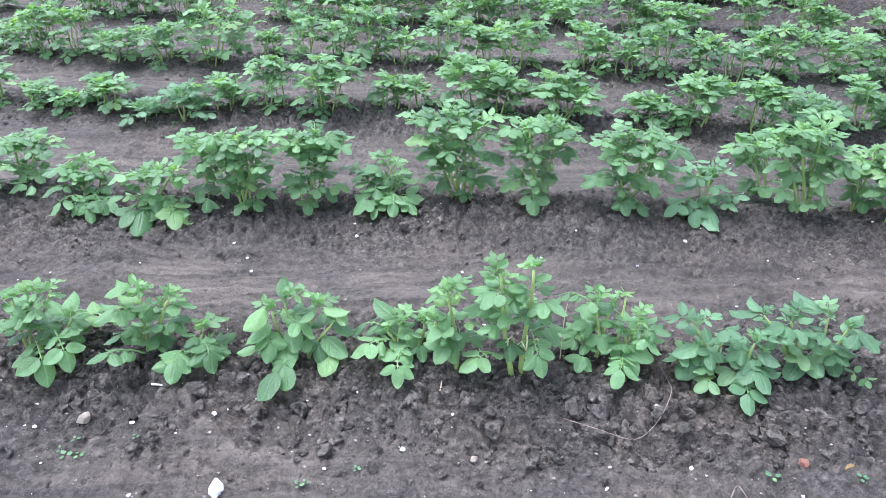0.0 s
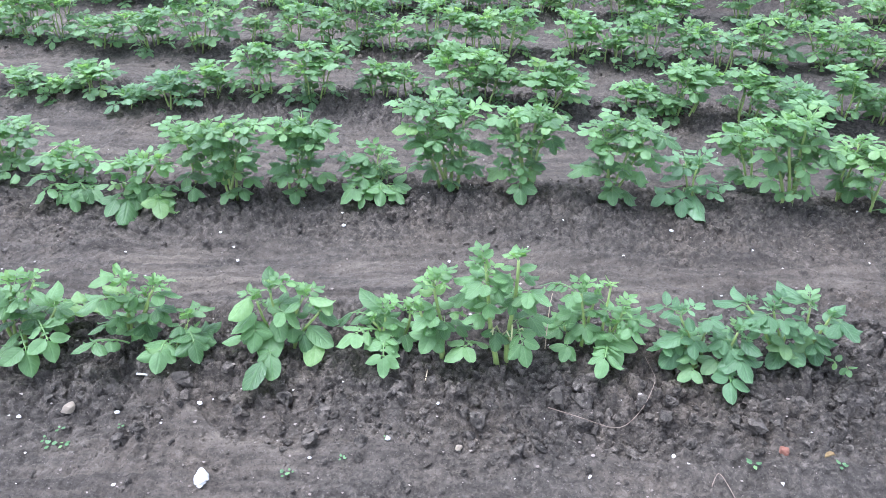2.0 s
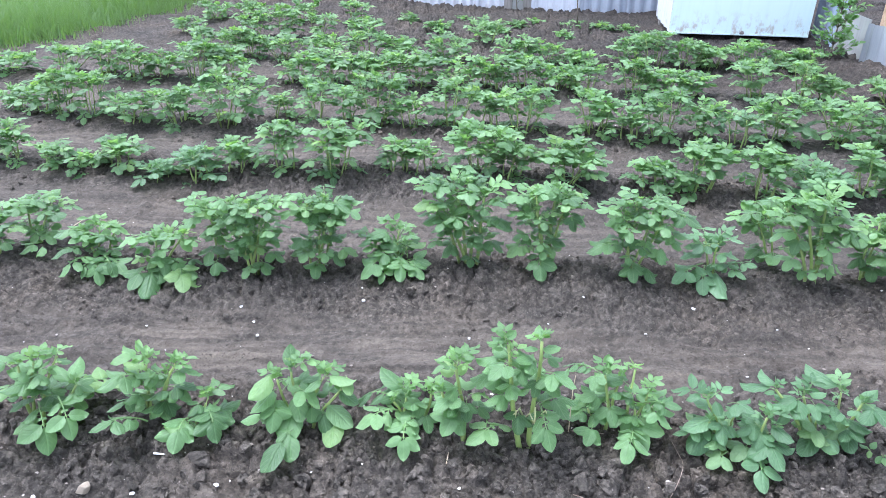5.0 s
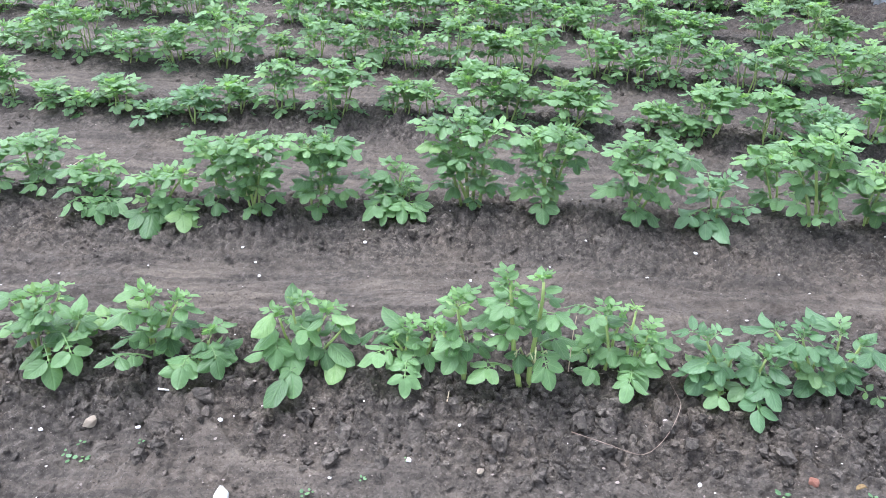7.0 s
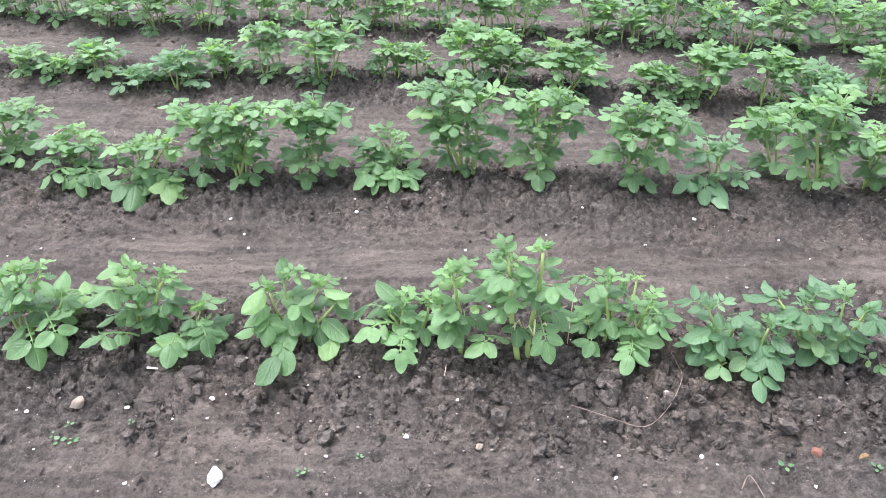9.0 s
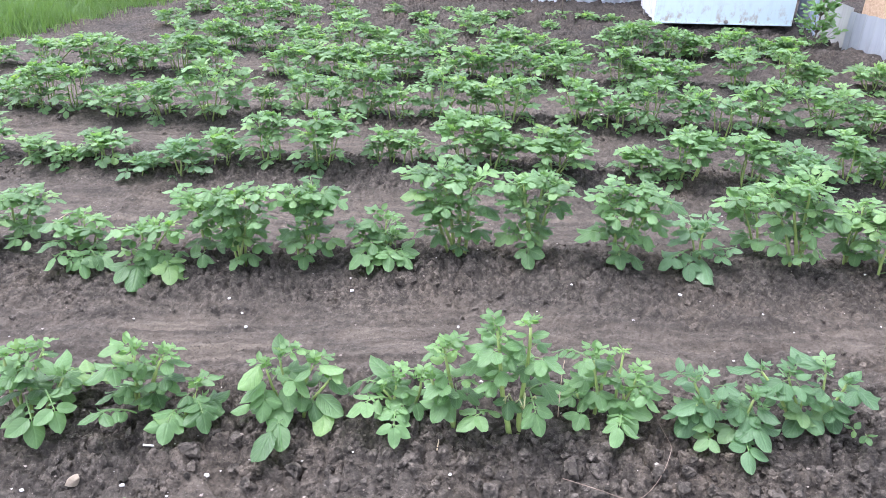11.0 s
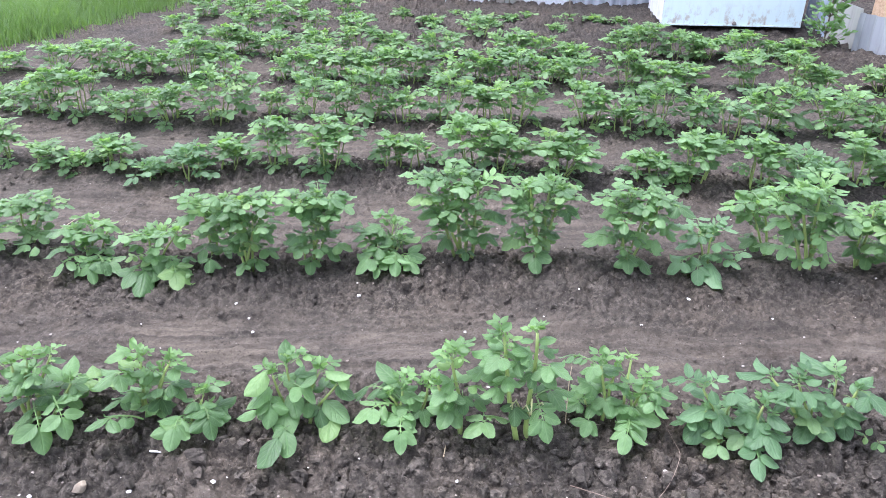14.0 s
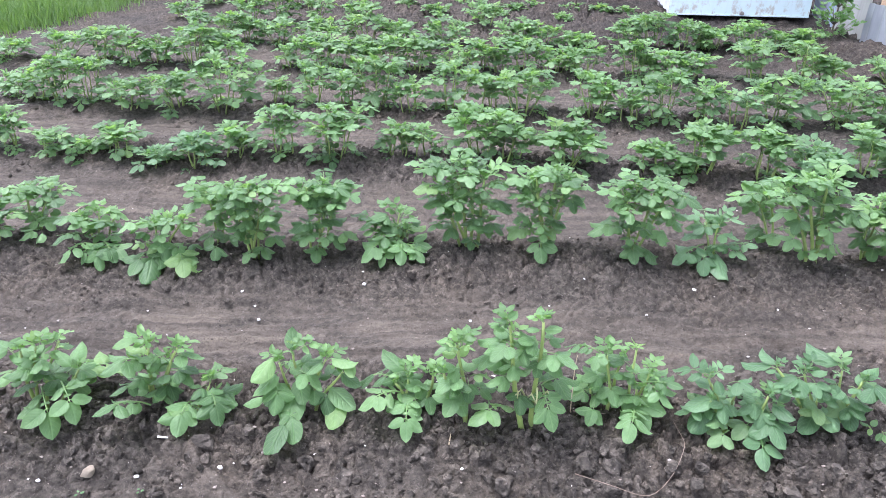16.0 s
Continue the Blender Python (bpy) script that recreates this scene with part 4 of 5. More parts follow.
front_plant(-1.738, 2.577, "mid", 8000,
            [(-0.010, 0.003, 0.00, 0.203), (0.006, 0.095, 0.00, 0.203), (0.000, 0.034, -0.02, 0.079)],
            trio=[(0.061, 0.00, 0.203, -128, 27, 0.089), (0.024, 0.00, 0.196, -113, -10, 0.083), (0.081, 0.00, 0.196, -13, -24, 0.062), (0.078, -0.11, 0.078, -115, -4, 0.094)],
            young=[(0.096, 0.00, 0.208, 11, 17, 0.046)],
            whole=[(0.028, 0.00, 0.077, -81, -3, 0.110), (0.037, 0.00, 0.077, -46, -8, 0.121)],
            plain=[(0.100, -0.13, 0.073, -83, -8, 0.066)])
front_plant(-1.418, 2.442, "narrow", 8003,
            [(-0.006, 0.018, 0.02, 0.152), (-0.015, -0.041, 0.00, 0.132), (0.011, 0.096, 0.00, 0.145)],
            young=[(0.031, 0.00, 0.166, 82, 31, 0.064), (0.020, 0.00, 0.162, 171, 18, 0.087), (0.042, 0.00, 0.166, -0, -3, 0.076), (0.049, 0.00, 0.152, -5, -11, 0.101), (-0.024, 0.00, 0.127, -123, 3, 0.070)],
            whole=[(-0.009, 0.00, 0.103, -129, 24, 0.144), (0.001, -0.04, 0.068, -125, 14, 0.165), (0.021, -0.08, 0.063, -118, -3, 0.154), (0.038, -0.08, 0.063, -98, -13, 0.120), (0.056, -0.09, 0.057, -70, -13, 0.144), (0.061, -0.06, 0.049, -42, -1, 0.165), (0.054, -0.06, 0.059, -53, -6, 0.165)],
            trio=[(0.054, 0.00, 0.103, -3, -7, 0.070)])
front_plant(-1.127, 2.335, "broad", 8006,
            [(-0.007, 0.046, 0.02, 0.155), (0.011, 0.109, 0.00, 0.167), (-0.016, -0.001, 0.00, 0.153)],
            young=[(0.056, 0.00, 0.167, 109, 40, 0.047), (0.034, 0.00, 0.158, 166, 17, 0.061), (0.109, 0.00, 0.167, 1, 12, 0.059), (-0.003, 0.00, 0.143, -127, 5, 0.101)],
            plain=[(0.098, 0.00, 0.158, -36, -33, 0.074), (-0.008, 0.00, 0.064, -68, -17, 0.139), (0.003, -0.07, 0.048, -86, -18, 0.135), (0.072, -0.02, 0.046, -34, -4, 0.126), (0.010, 0.00, 0.088, -111, -20, 0.081)],
            trio=[(-0.019, 0.00, 0.119, -124, -2, 0.069), (0.030, 0.00, 0.100, -76, -33, 0.111), (0.105, 0.00, 0.065, -13, -11, 0.074)],
            whole=[(-0.027, 0.00, 0.037, -101, -7, 0.165), (0.081, -0.02, 0.046, -66, -11, 0.165)])
front_plant(-0.925, 2.458, "mid", 8009,
            [(-0.004, -0.034, 0.00, 0.245), (0.004, 0.007, 0.00, 0.203)],
            whole=[(0.008, 0.00, 0.207, 166, 13, 0.122), (0.014, 0.00, 0.193, -140, 24, 0.109), (0.002, 0.00, 0.075, -96, -7, 0.145)],
            trio=[(0.015, 0.00, 0.150, -121, -14, 0.089), (0.013, 0.00, 0.063, -44, -16, 0.100), (0.024, -0.11, 0.070, -84, -11, 0.096)])
front_plant(-0.771, 2.353, "mid", 8012,
            [(-0.013, -0.058, 0.02, 0.290), (-0.004, 0.011, 0.00, 0.296), (0.013, 0.089, 0.02, 0.293), (0.004, 0.047, -0.02, 0.224)],
            trio=[(-0.049, 0.00, 0.296, -140, 18, 0.099), (0.034, 0.00, 0.242, -133, -2, 0.081), (0.048, 0.00, 0.192, -35, -24, 0.110), (0.034, 0.00, 0.168, -135, 4, 0.097), (0.030, 0.00, 0.064, -54, -17, 0.093), (0.057, 0.00, 0.101, -25, -15, 0.095), (0.006, 0.00, 0.125, -143, 22, 0.114)],
            young=[(-0.039, 0.00, 0.305, 153, 26, 0.044), (0.011, 0.00, 0.296, -127, -14, 0.047), (0.014, 0.00, 0.303, 57, 18, 0.049), (0.096, 0.00, 0.306, 54, 17, 0.048), (0.097, 0.00, 0.297, -129, -13, 0.049)],
            whole=[(0.034, 0.00, 0.238, -138, 12, 0.133), (0.008, 0.00, 0.064, 164, 10, 0.112), (0.017, 0.00, 0.052, -108, -11, 0.105)])
front_plant(-0.527, 2.406, "mid", 8015,
            [(-0.021, -0.026, 0.00, 0.289), (0.007, 0.045, 0.02, 0.288), (0.016, 0.091, 0.00, 0.265), (0.000, 0.035, -0.02, 0.224)],
            young=[(-0.025, 0.00, 0.291, 162, 6, 0.076), (-0.026, 0.00, 0.287, -126, -20, 0.048), (0.051, 0.00, 0.296, 75, 36, 0.030)],
            trio=[(0.060, 0.00, 0.292, -25, -12, 0.110), (0.036, 0.00, 0.269, -98, -34, 0.067), (0.033, 0.00, 0.239, -145, 12, 0.116), (0.044, 0.00, 0.215, -51, -25, 0.062), (0.077, 0.00, 0.246, -31, -18, 0.069), (-0.011, 0.00, 0.126, -137, -1, 0.085), (-0.013, 0.00, 0.102, -121, -19, 0.088), (0.047, 0.00, 0.151, -19, -3, 0.071), (0.041, 0.00, 0.095, -37, -21, 0.108), (0.075, 0.00, 0.103, -25, -9, 0.105), (-0.035, 0.00, 0.082, 161, 6, 0.089)],
            whole=[(0.004, 0.00, 0.052, -87, -14, 0.120)])
front_plant(-0.213, 2.414, "mid", 8018,
            [(0.000, 0.016, 0.00, 0.160), (-0.007, -0.060, 0.00, 0.106), (0.011, 0.036, 0.00, 0.087)],
            young=[(0.017, 0.00, 0.167, 151, 10, 0.092), (0.017, 0.00, 0.167, 53, 25, 0.041), (0.027, 0.00, 0.155, -28, -7, 0.054)],
            trio=[(-0.006, 0.00, 0.131, -152, 14, 0.107), (-0.040, 0.00, 0.072, -130, -16, 0.097), (-0.049, 0.00, 0.062, -14, 13, 0.062), (0.037, -0.04, 0.043, -22, 6, 0.112), (0.016, -0.05, 0.040, -121, -13, 0.072)],
            whole=[(-0.030, 0.00, 0.097, -149, 11, 0.135), (-0.007, -0.04, 0.041, -138, -7, 0.163), (-0.015, -0.06, 0.042, -112, -20, 0.111), (0.015, -0.04, 0.045, -86, -6, 0.141), (0.037, -0.04, 0.043, -55, -8, 0.134)],
            plain=[(0.036, 0.00, 0.082, 33, 0, 0.093)])
front_plant(0.079, 2.440, "tall", 8021,
            [(-0.034, -0.155, 0.02, 0.333), (-0.011, -0.070, 0.03, 0.341), (0.002, -0.006, 0.02, 0.334), (0.020, 0.052, 0.00, 0.297), (-0.020, -0.080, -0.03, 0.229)],
            young=[(-0.155, 0.00, 0.346, -129, -29, 0.056), (-0.154, 0.00, 0.350, 147, 12, 0.042), (-0.154, 0.00, 0.350, 43, 22, 0.055), (-0.068, 0.00, 0.360, 119, 36, 0.033), (-0.013, 0.00, 0.360, 58, 35, 0.029), (0.048, 0.00, 0.306, -27, 11, 0.084), (0.058, 0.00, 0.316, 27, 7, 0.127)],
            plain=[(-0.021, 0.00, 0.353, -37, -15, 0.062)],
            whole=[(-0.080, 0.00, 0.246, -154, 12, 0.165), (0.029, 0.00, 0.204, -34, -4, 0.117), (-0.001, 0.00, 0.045, -92, 1, 0.107)],
            trio=[(-0.089, 0.00, 0.213, -149, -1, 0.116), (-0.080, 0.00, 0.218, -94, -35, 0.075), (-0.005, 0.00, 0.251, -52, -25, 0.074), (0.072, 0.00, 0.214, -39, -10, 0.114), (-0.053, 0.00, 0.107, -132, -21, 0.101), (0.042, 0.00, 0.120, -66, -29, 0.086), (0.053, 0.00, 0.118, -42, -13, 0.104), (-0.037, 0.00, 0.274, -84, -36, 0.063)])
front_plant(0.383, 2.427, "tall", 8024,
            [(-0.022, -0.052, 0.02, 0.296), (0.000, 0.021, 0.02, 0.314), (0.018, 0.055, 0.00, 0.291), (-0.013, -0.063, -0.02, 0.246)],
            young=[(-0.055, 0.00, 0.309, 88, 42, 0.047), (-0.052, 0.00, 0.304, -149, -18, 0.045), (0.018, 0.00, 0.327, 67, 41, 0.041), (0.028, 0.00, 0.327, -29, 26, 0.061), (0.054, 0.00, 0.296, -40, -5, 0.063)],
            whole=[(-0.041, 0.00, 0.258, 148, -5, 0.124), (0.057, 0.00, 0.250, -71, -34, 0.106), (-0.050, 0.00, 0.082, -153, -6, 0.131), (-0.037, 0.00, 0.057, -90, -13, 0.165)],
            trio=[(-0.061, 0.00, 0.244, -150, -12, 0.088), (-0.027, 0.00, 0.226, -48, -16, 0.073), (0.070, 0.00, 0.227, -50, -15, 0.090), (-0.062, 0.00, 0.131, -149, -13, 0.067), (-0.007, 0.00, 0.107, -71, -28, 0.082), (-0.018, 0.00, 0.131, -43, -8, 0.093)])
front_plant(0.688, 2.331, "mid", 8027,
            [(-0.016, -0.006, 0.02, 0.303), (0.007, 0.067, 0.02, 0.303), (0.020, 0.108, 0.00, 0.272), (-0.011, -0.040, -0.02, 0.267)],
            young=[(-0.012, 0.00, 0.316, 105, 35, 0.034), (0.059, 0.00, 0.321, 23, 21, 0.052), (0.010, 0.00, 0.307, -166, -3, 0.113), (0.071, 0.00, 0.308, -47, -2, 0.061)],
            whole=[(-0.025, 0.00, 0.262, -159, -12, 0.108), (-0.023, 0.00, 0.128, -165, 1, 0.165), (0.003, 0.00, 0.069, -96, -12, 0.121), (0.101, 0.00, 0.254, -46, 6, 0.147)],
            trio=[(-0.027, 0.00, 0.217, -140, -26, 0.062), (-0.023, 0.00, 0.176, -77, -29, 0.062), (0.058, 0.00, 0.263, -106, -36, 0.064), (0.030, 0.00, 0.176, -75, -28, 0.078), (0.086, 0.00, 0.153, -87, -31, 0.100), (0.026, 0.00, 0.057, -57, -13, 0.110), (0.122, 0.00, 0.177, -60, -16, 0.080)])
front_plant(1.003, 2.355, "dark", 8030,
            [(-0.011, -0.022, 0.02, 0.153), (0.011, 0.016, 0.00, 0.154)],
            young=[(-0.031, 0.00, 0.163, -178, 11, 0.093), (-0.020, 0.00, 0.163, 105, 29, 0.045), (0.011, 0.00, 0.168, 27, 28, 0.087), (0.015, 0.00, 0.149, -43, 22, 0.100)],
            trio=[(-0.030, 0.00, 0.105, -169, -5, 0.102), (-0.020, 0.00, 0.057, -49, 5, 0.069), (0.004, 0.00, 0.101, -46, 12, 0.102)],
            whole=[(-0.031, 0.00, 0.066, -148, -15, 0.165), (-0.020, 0.00, 0.057, -107, -16, 0.165), (0.024, 0.00, 0.057, -54, -1, 0.128), (0.067, 0.00, 0.057, -45, 19, 0.115)],
            plain=[(0.009, -0.02, 0.043, -90, -10, 0.159)])
front_plant(1.341, 2.541, "mid", 8033,
            [(-0.010, -0.116, 0.00, 0.221), (0.005, -0.079, 0.00, 0.253)],
            young=[(-0.110, 0.00, 0.223, 131, -9, 0.136), (-0.083, 0.00, 0.260, 67, 43, 0.045)],
            trio=[(-0.107, 0.00, 0.211, -155, -26, 0.085), (-0.041, 0.00, 0.090, -164, -18, 0.107)],
            whole=[(-0.023, 0.00, 0.065, -113, 10, 0.165)])
front_plant(1.374, 2.307, "tall", 8036,
            [(-0.018, -0.143, 0.02, 0.320), (0.000, -0.070, 0.02, 0.351), (0.019, -0.009, 0.02, 0.352), (0.009, 0.028, 0.00, 0.266)],
            young=[(-0.162, 0.00, 0.328, -166, -23, 0.050), (-0.145, 0.00, 0.335, 94, 36, 0.045), (-0.082, 0.00, 0.364, 60, 44, 0.036), (-0.080, 0.00, 0.355, -174, -15, 0.053), (-0.020, 0.00, 0.360, -56, 3, 0.065), (-0.008, 0.00, 0.351, 19, 31, 0.051)],
            trio=[(-0.048, 0.00, 0.316, 178, -1, 0.062), (-0.082, 0.00, 0.217, -128, -36, 0.088), (-0.006, 0.00, 0.240, -60, -4, 0.082), (0.002, 0.00, 0.285, -53, 14, 0.113), (-0.078, 0.00, 0.138, -144, -31, 0.087), (-0.043, 0.00, 0.090, -119, -35, 0.062), (0.055, 0.00, 0.091, -110, -34, 0.062)],
            whole=[(-0.081, 0.00, 0.226, -173, -12, 0.123), (-0.016, 0.00, 0.204, -81, -29, 0.113), (0.033, 0.00, 0.250, -66, -12, 0.123)])
front_plant(1.637, 2.411, "mid", 8039,
            [(-0.012, -0.029, 0.00, 0.205), (0.007, -0.003, 0.00, 0.258)],
            young=[(-0.031, 0.00, 0.210, -145, -40, 0.056), (-0.031, 0.00, 0.210, -62, -3, 0.050), (-0.024, 0.00, 0.267, -151, -39, 0.056), (-0.007, 0.00, 0.267, 5, 20, 0.055)],
            trio=[(0.013, 0.00, 0.143, -85, -26, 0.108), (-0.010, 0.00, 0.118, -161, -27, 0.095), (0.057, 0.00, 0.079, -82, -5, 0.110)],
            whole=[(0.034, 0.00, 0.081, -123, -12, 0.124)])
plant_row(2, [(-1.86, 0.05, 0.21, 0.13, 0.04), (1.72, 0.0, 0.32, 0.12, -0.05)])
plant_row(3, [
    (-2.58, -0.06, 0.21, 0.14, 0.02), (-2.4, -0.01, 0.21, 0.09, 0.03), (-2.13, -0.1, 0.12, 0.11, 0.01), (-1.94, -0.1, 0.08, 0.09, 0.01),
    (-1.78, -0.06, 0.13, 0.13, 0.02), (-1.53, -0.14, 0.07, 0.11, 0.01), (-1.31, -0.15, 0.17, 0.13, -0.0), (-1.15, -0.03, 0.16, 0.13, 0.03),
    (-0.88, -0.02, 0.27, 0.12, 0.01), (-0.61, -0.01, 0.28, 0.18, 0.02), (-0.28, 0.06, 0.19, 0.1, 0.0),
])
plant_row(3, [
    (-0.14, 0.06, 0.16, 0.09, 0.01), (0.15, 0.08, 0.25, 0.2, 0.0), (0.3, 0.01, 0.18, 0.12, 0.04), (0.59, 0.01, 0.21, 0.2, 0.02),
    (1.01, -0.06, 0.14, 0.12, -0.01), (1.15, -0.09, 0.08, 0.07, -0.01), (1.24, -0.08, 0.24, 0.15, 0.01), (1.53, -0.11, 0.27, 0.15, 0.0),
    (1.81, -0.05, 0.16, 0.15, -0.03), (2.01, -0.05, 0.26, 0.13, -0.03), (2.18, -0.03, 0.16, 0.1, -0.01), (2.37, -0.07, 0.25, 0.14, -0.04),
])
plant_row(4, [
    (-3.0, 0.11, 0.15, 0.12, 0.02), (-2.77, 0.01, 0.2, 0.11, 0.03), (-2.57, -0.02, 0.31, 0.13, 0.03), (-2.36, -0.02, 0.28, 0.15, 0.05),
    (-2.08, -0.12, 0.19, 0.15, 0.03), (-1.77, -0.07, 0.23, 0.16, 0.0), (-1.44, -0.1, 0.35, 0.21, 0.06), (-1.14, 0.13, 0.18, 0.08, 0.02),
    (-0.91, 0.13, 0.28, 0.15, 0.01), (-0.69, 0.13, 0.24, 0.11, -0.0), (-0.48, 0.05, 0.34, 0.18, 0.0), (-0.26, -0.04, 0.23, 0.11, 0.01),
])
plant_row(4, [
    (0.01, 0.03, 0.32, 0.17, 0.03), (0.24, 0.03, 0.23, 0.07, -0.0), (0.44, -0.01, 0.3, 0.21, 0.02), (0.89, 0.01, 0.25, 0.17, -0.02),
    (1.07, -0.11, 0.2, 0.09, -0.01), (1.27, -0.04, 0.3, 0.15, -0.0), (1.53, -0.02, 0.24, 0.13, -0.01), (1.7, -0.12, 0.24, 0.11, -0.02),
    (1.95, -0.02, 0.29, 0.17, -0.0), (2.35, 0.03, 0.29, 0.2, -0.02), (2.56, -0.05, 0.17, 0.13, -0.03), (2.81, -0.03, 0.24, 0.13, -0.04),
])
plant_row(5, [
    (-3.57, 0.0, 0.13, 0.14, 0.04), (-3.11, 0.0, 0.26, 0.2, 0.06), (-2.77, -0.0, 0.28, 0.16, 0.06), (-2.53, -0.0, 0.24, 0.12, 0.03),
    (-2.31, -0.0, 0.23, 0.12, 0.04), (-2.03, -0.0, 0.31, 0.15, 0.04), (-1.76, 0.0, 0.25, 0.15, 0.01), (-1.22, -0.0, 0.21, 0.11, 0.01),
    (-0.98, 0.0, 0.27, 0.17, 0.01), (-0.73, 0.0, 0.24, 0.14, 0.02), (-0.48, -0.0, 0.25, 0.14, 0.01), (-0.26, -0.0, 0.3, 0.15, 0.02),
])
plant_row(5, [
    (0.2, -0.0, 0.24, 0.19, -0.07), (0.35, 0.0, 0.26, 0.13, -0.02), (0.55, 0.0, 0.26, 0.13, -0.01), (0.76, 0.0, 0.21, 0.13, -0.01),
    (0.98, 0.0, 0.25, 0.14, 0.0), (1.34, -0.0, 0.27, 0.11, -0.01), (1.54, 0.0, 0.2, 0.14, -0.0), (1.74, 0.0, 0.18, 0.13, 0.02),
    (2.2, -0.0, 0.29, 0.13, -0.04), (2.54, 0.0, 0.3, 0.12, -0.03), (2.7, -0.0, 0.19, 0.12, -0.02), (3.14, 0.0, 0.2, 0.16, -0.01),
])
plant_row(6, [
    (-2.26, -0.0, 0.26, 0.11, 0.01), (-1.99, -0.01, 0.25, 0.14, 0.01), (-1.8, -0.0, 0.21, 0.11, 0.02), (-1.54, -0.01, 0.21, 0.18, 0.04),
    (-1.1, -0.01, 0.21, 0.15, -0.02), (-0.74, -0.0, 0.31, 0.17, -0.02), (-0.47, -0.0, 0.23, 0.14, 0.02), (-0.04, -0.0, 0.29, 0.17, -0.02),
    (0.58, 0.0, 0.27, 0.16, -0.02),
])
plant_row(6, [
    (0.77, -0.0, 0.24, 0.13, 0.01), (1.06, -0.0, 0.15, 0.13, 0.01), (1.49, 0.0, 0.26, 0.12, -0.01), (1.7, -0.0, 0.33, 0.12, -0.02),
    (1.98, -0.0, 0.28, 0.14, 0.0), (2.17, 0.0, 0.21, 0.14, -0.02), (2.47, 0.01, 0.26, 0.15, -0.04), (2.7, 0.0, 0.2, 0.13, -0.01),
    (2.9, -0.0, 0.22, 0.13, -0.01),
])
plant_row(7, [
    (-2.78, 0.01, 0.18, 0.13, 0.03), (-2.06, 0.0, 0.27, 0.17, 0.02), (-1.73, 0.0, 0.32, 0.14, 0.02), (-1.38, 0.0, 0.26, 0.13, 0.03),
    (-0.93, -0.01, 0.23, 0.14, 0.04), (0.34, 0.0, 0.27, 0.17, -0.01), (1.83, 0.0, 0.16, 0.12, 0.0),
])
plant_row(8, [
    (-2.81, 0.01, 0.2, 0.18, 0.01), (-2.36, 0.0, 0.23, 0.16, 0.02), (-1.72, -0.0, 0.27, 0.18, 0.03), (-1.12, 0.01, 0.26, 0.13, 0.01),
    (-0.5, -0.0, 0.13, 0.08, -0.01), (0.71, 0.0, 0.06, 0.1, 0.01), (1.27, -0.0, 0.0, 0.09, 0.0), (1.61, 0.01, 0.08, 0.09, -0.0), (0.15, 0.35, 0.08, 0.08, 0.0), (0.45, -0.35, 0.10, 0.10, 0.0), (0.95, 0.45, 0.06, 0.08, 0.0),
    (1.15, -0.45, 0.09, 0.09, 0.0), (-0.15, -0.3, 0.14, 0.11, 0.0), (1.45, 0.4, 0.05, 0.07, 0.0),
    (1.88, -0.01, 0.05, 0.09, -0.0),
])

# ---- grass verge ----
def build_grass():
    rng = np.random.RandomState(3)
    n = 46000
    y = 6.5 + 7.5 * rng.rand(n) ** 1.3
    edge = np.interp(y, [6.5, 6.9, 7.4, 8.35, 9.3, 10.8, 14], [-4.55, -4.2, -3.98, -3.78, -3.48, -3.4, -3.3])
    x = edge - 5.0 * rng.rand(n) ** 1.35 + 0.12 * rng.randn(n)
    h = (0.22 + 0.26 * rng.rand(n)) * np.clip(0.45 + (edge - x) * 1.2, 0.35, 1)
    w = 0.0025 + 0.0028 * rng.rand(n)
    az = rng.rand(n) * 6.283
    lean = h * (0.15 + 0.5 * rng.rand(n))
    dx, dy = np.cos(az), np.sin(az)
    z = ground_form(x, y)[0] - 0.01
    verts = np.empty((n, 5, 3))
    for k, (t, wk) in enumerate(((0, 1), (0, -1), (0.55, 0.8), (0.55, -0.8), (1, 0))):
        verts[:, k, 0] = x + dx * lean * t * t - dy * w * wk
        verts[:, k, 1] = y + dy * lean * t * t + dx * w * wk
        verts[:, k, 2] = z + h * t * (1 - 0.12 * t)
    faces = []
    for i in range(n):
        b = 5 * i
        faces += [(b, b + 1, b + 3, b + 2), (b + 2, b + 3, b + 4)]
    uv = np.tile([(0.2, 0.0), (0.8, 0.0), (0.2, 0.5), (0.8, 0.5), (0.5, 1.0)], (n, 1))
    ob = new("grass", mesh_from("grass", verts.reshape(-1, 3), faces, [GRASS], True, uv))
    tagged(ob, "tall bright green meadow grass beside the bed", "grass", kind="stuff")


build_grass()


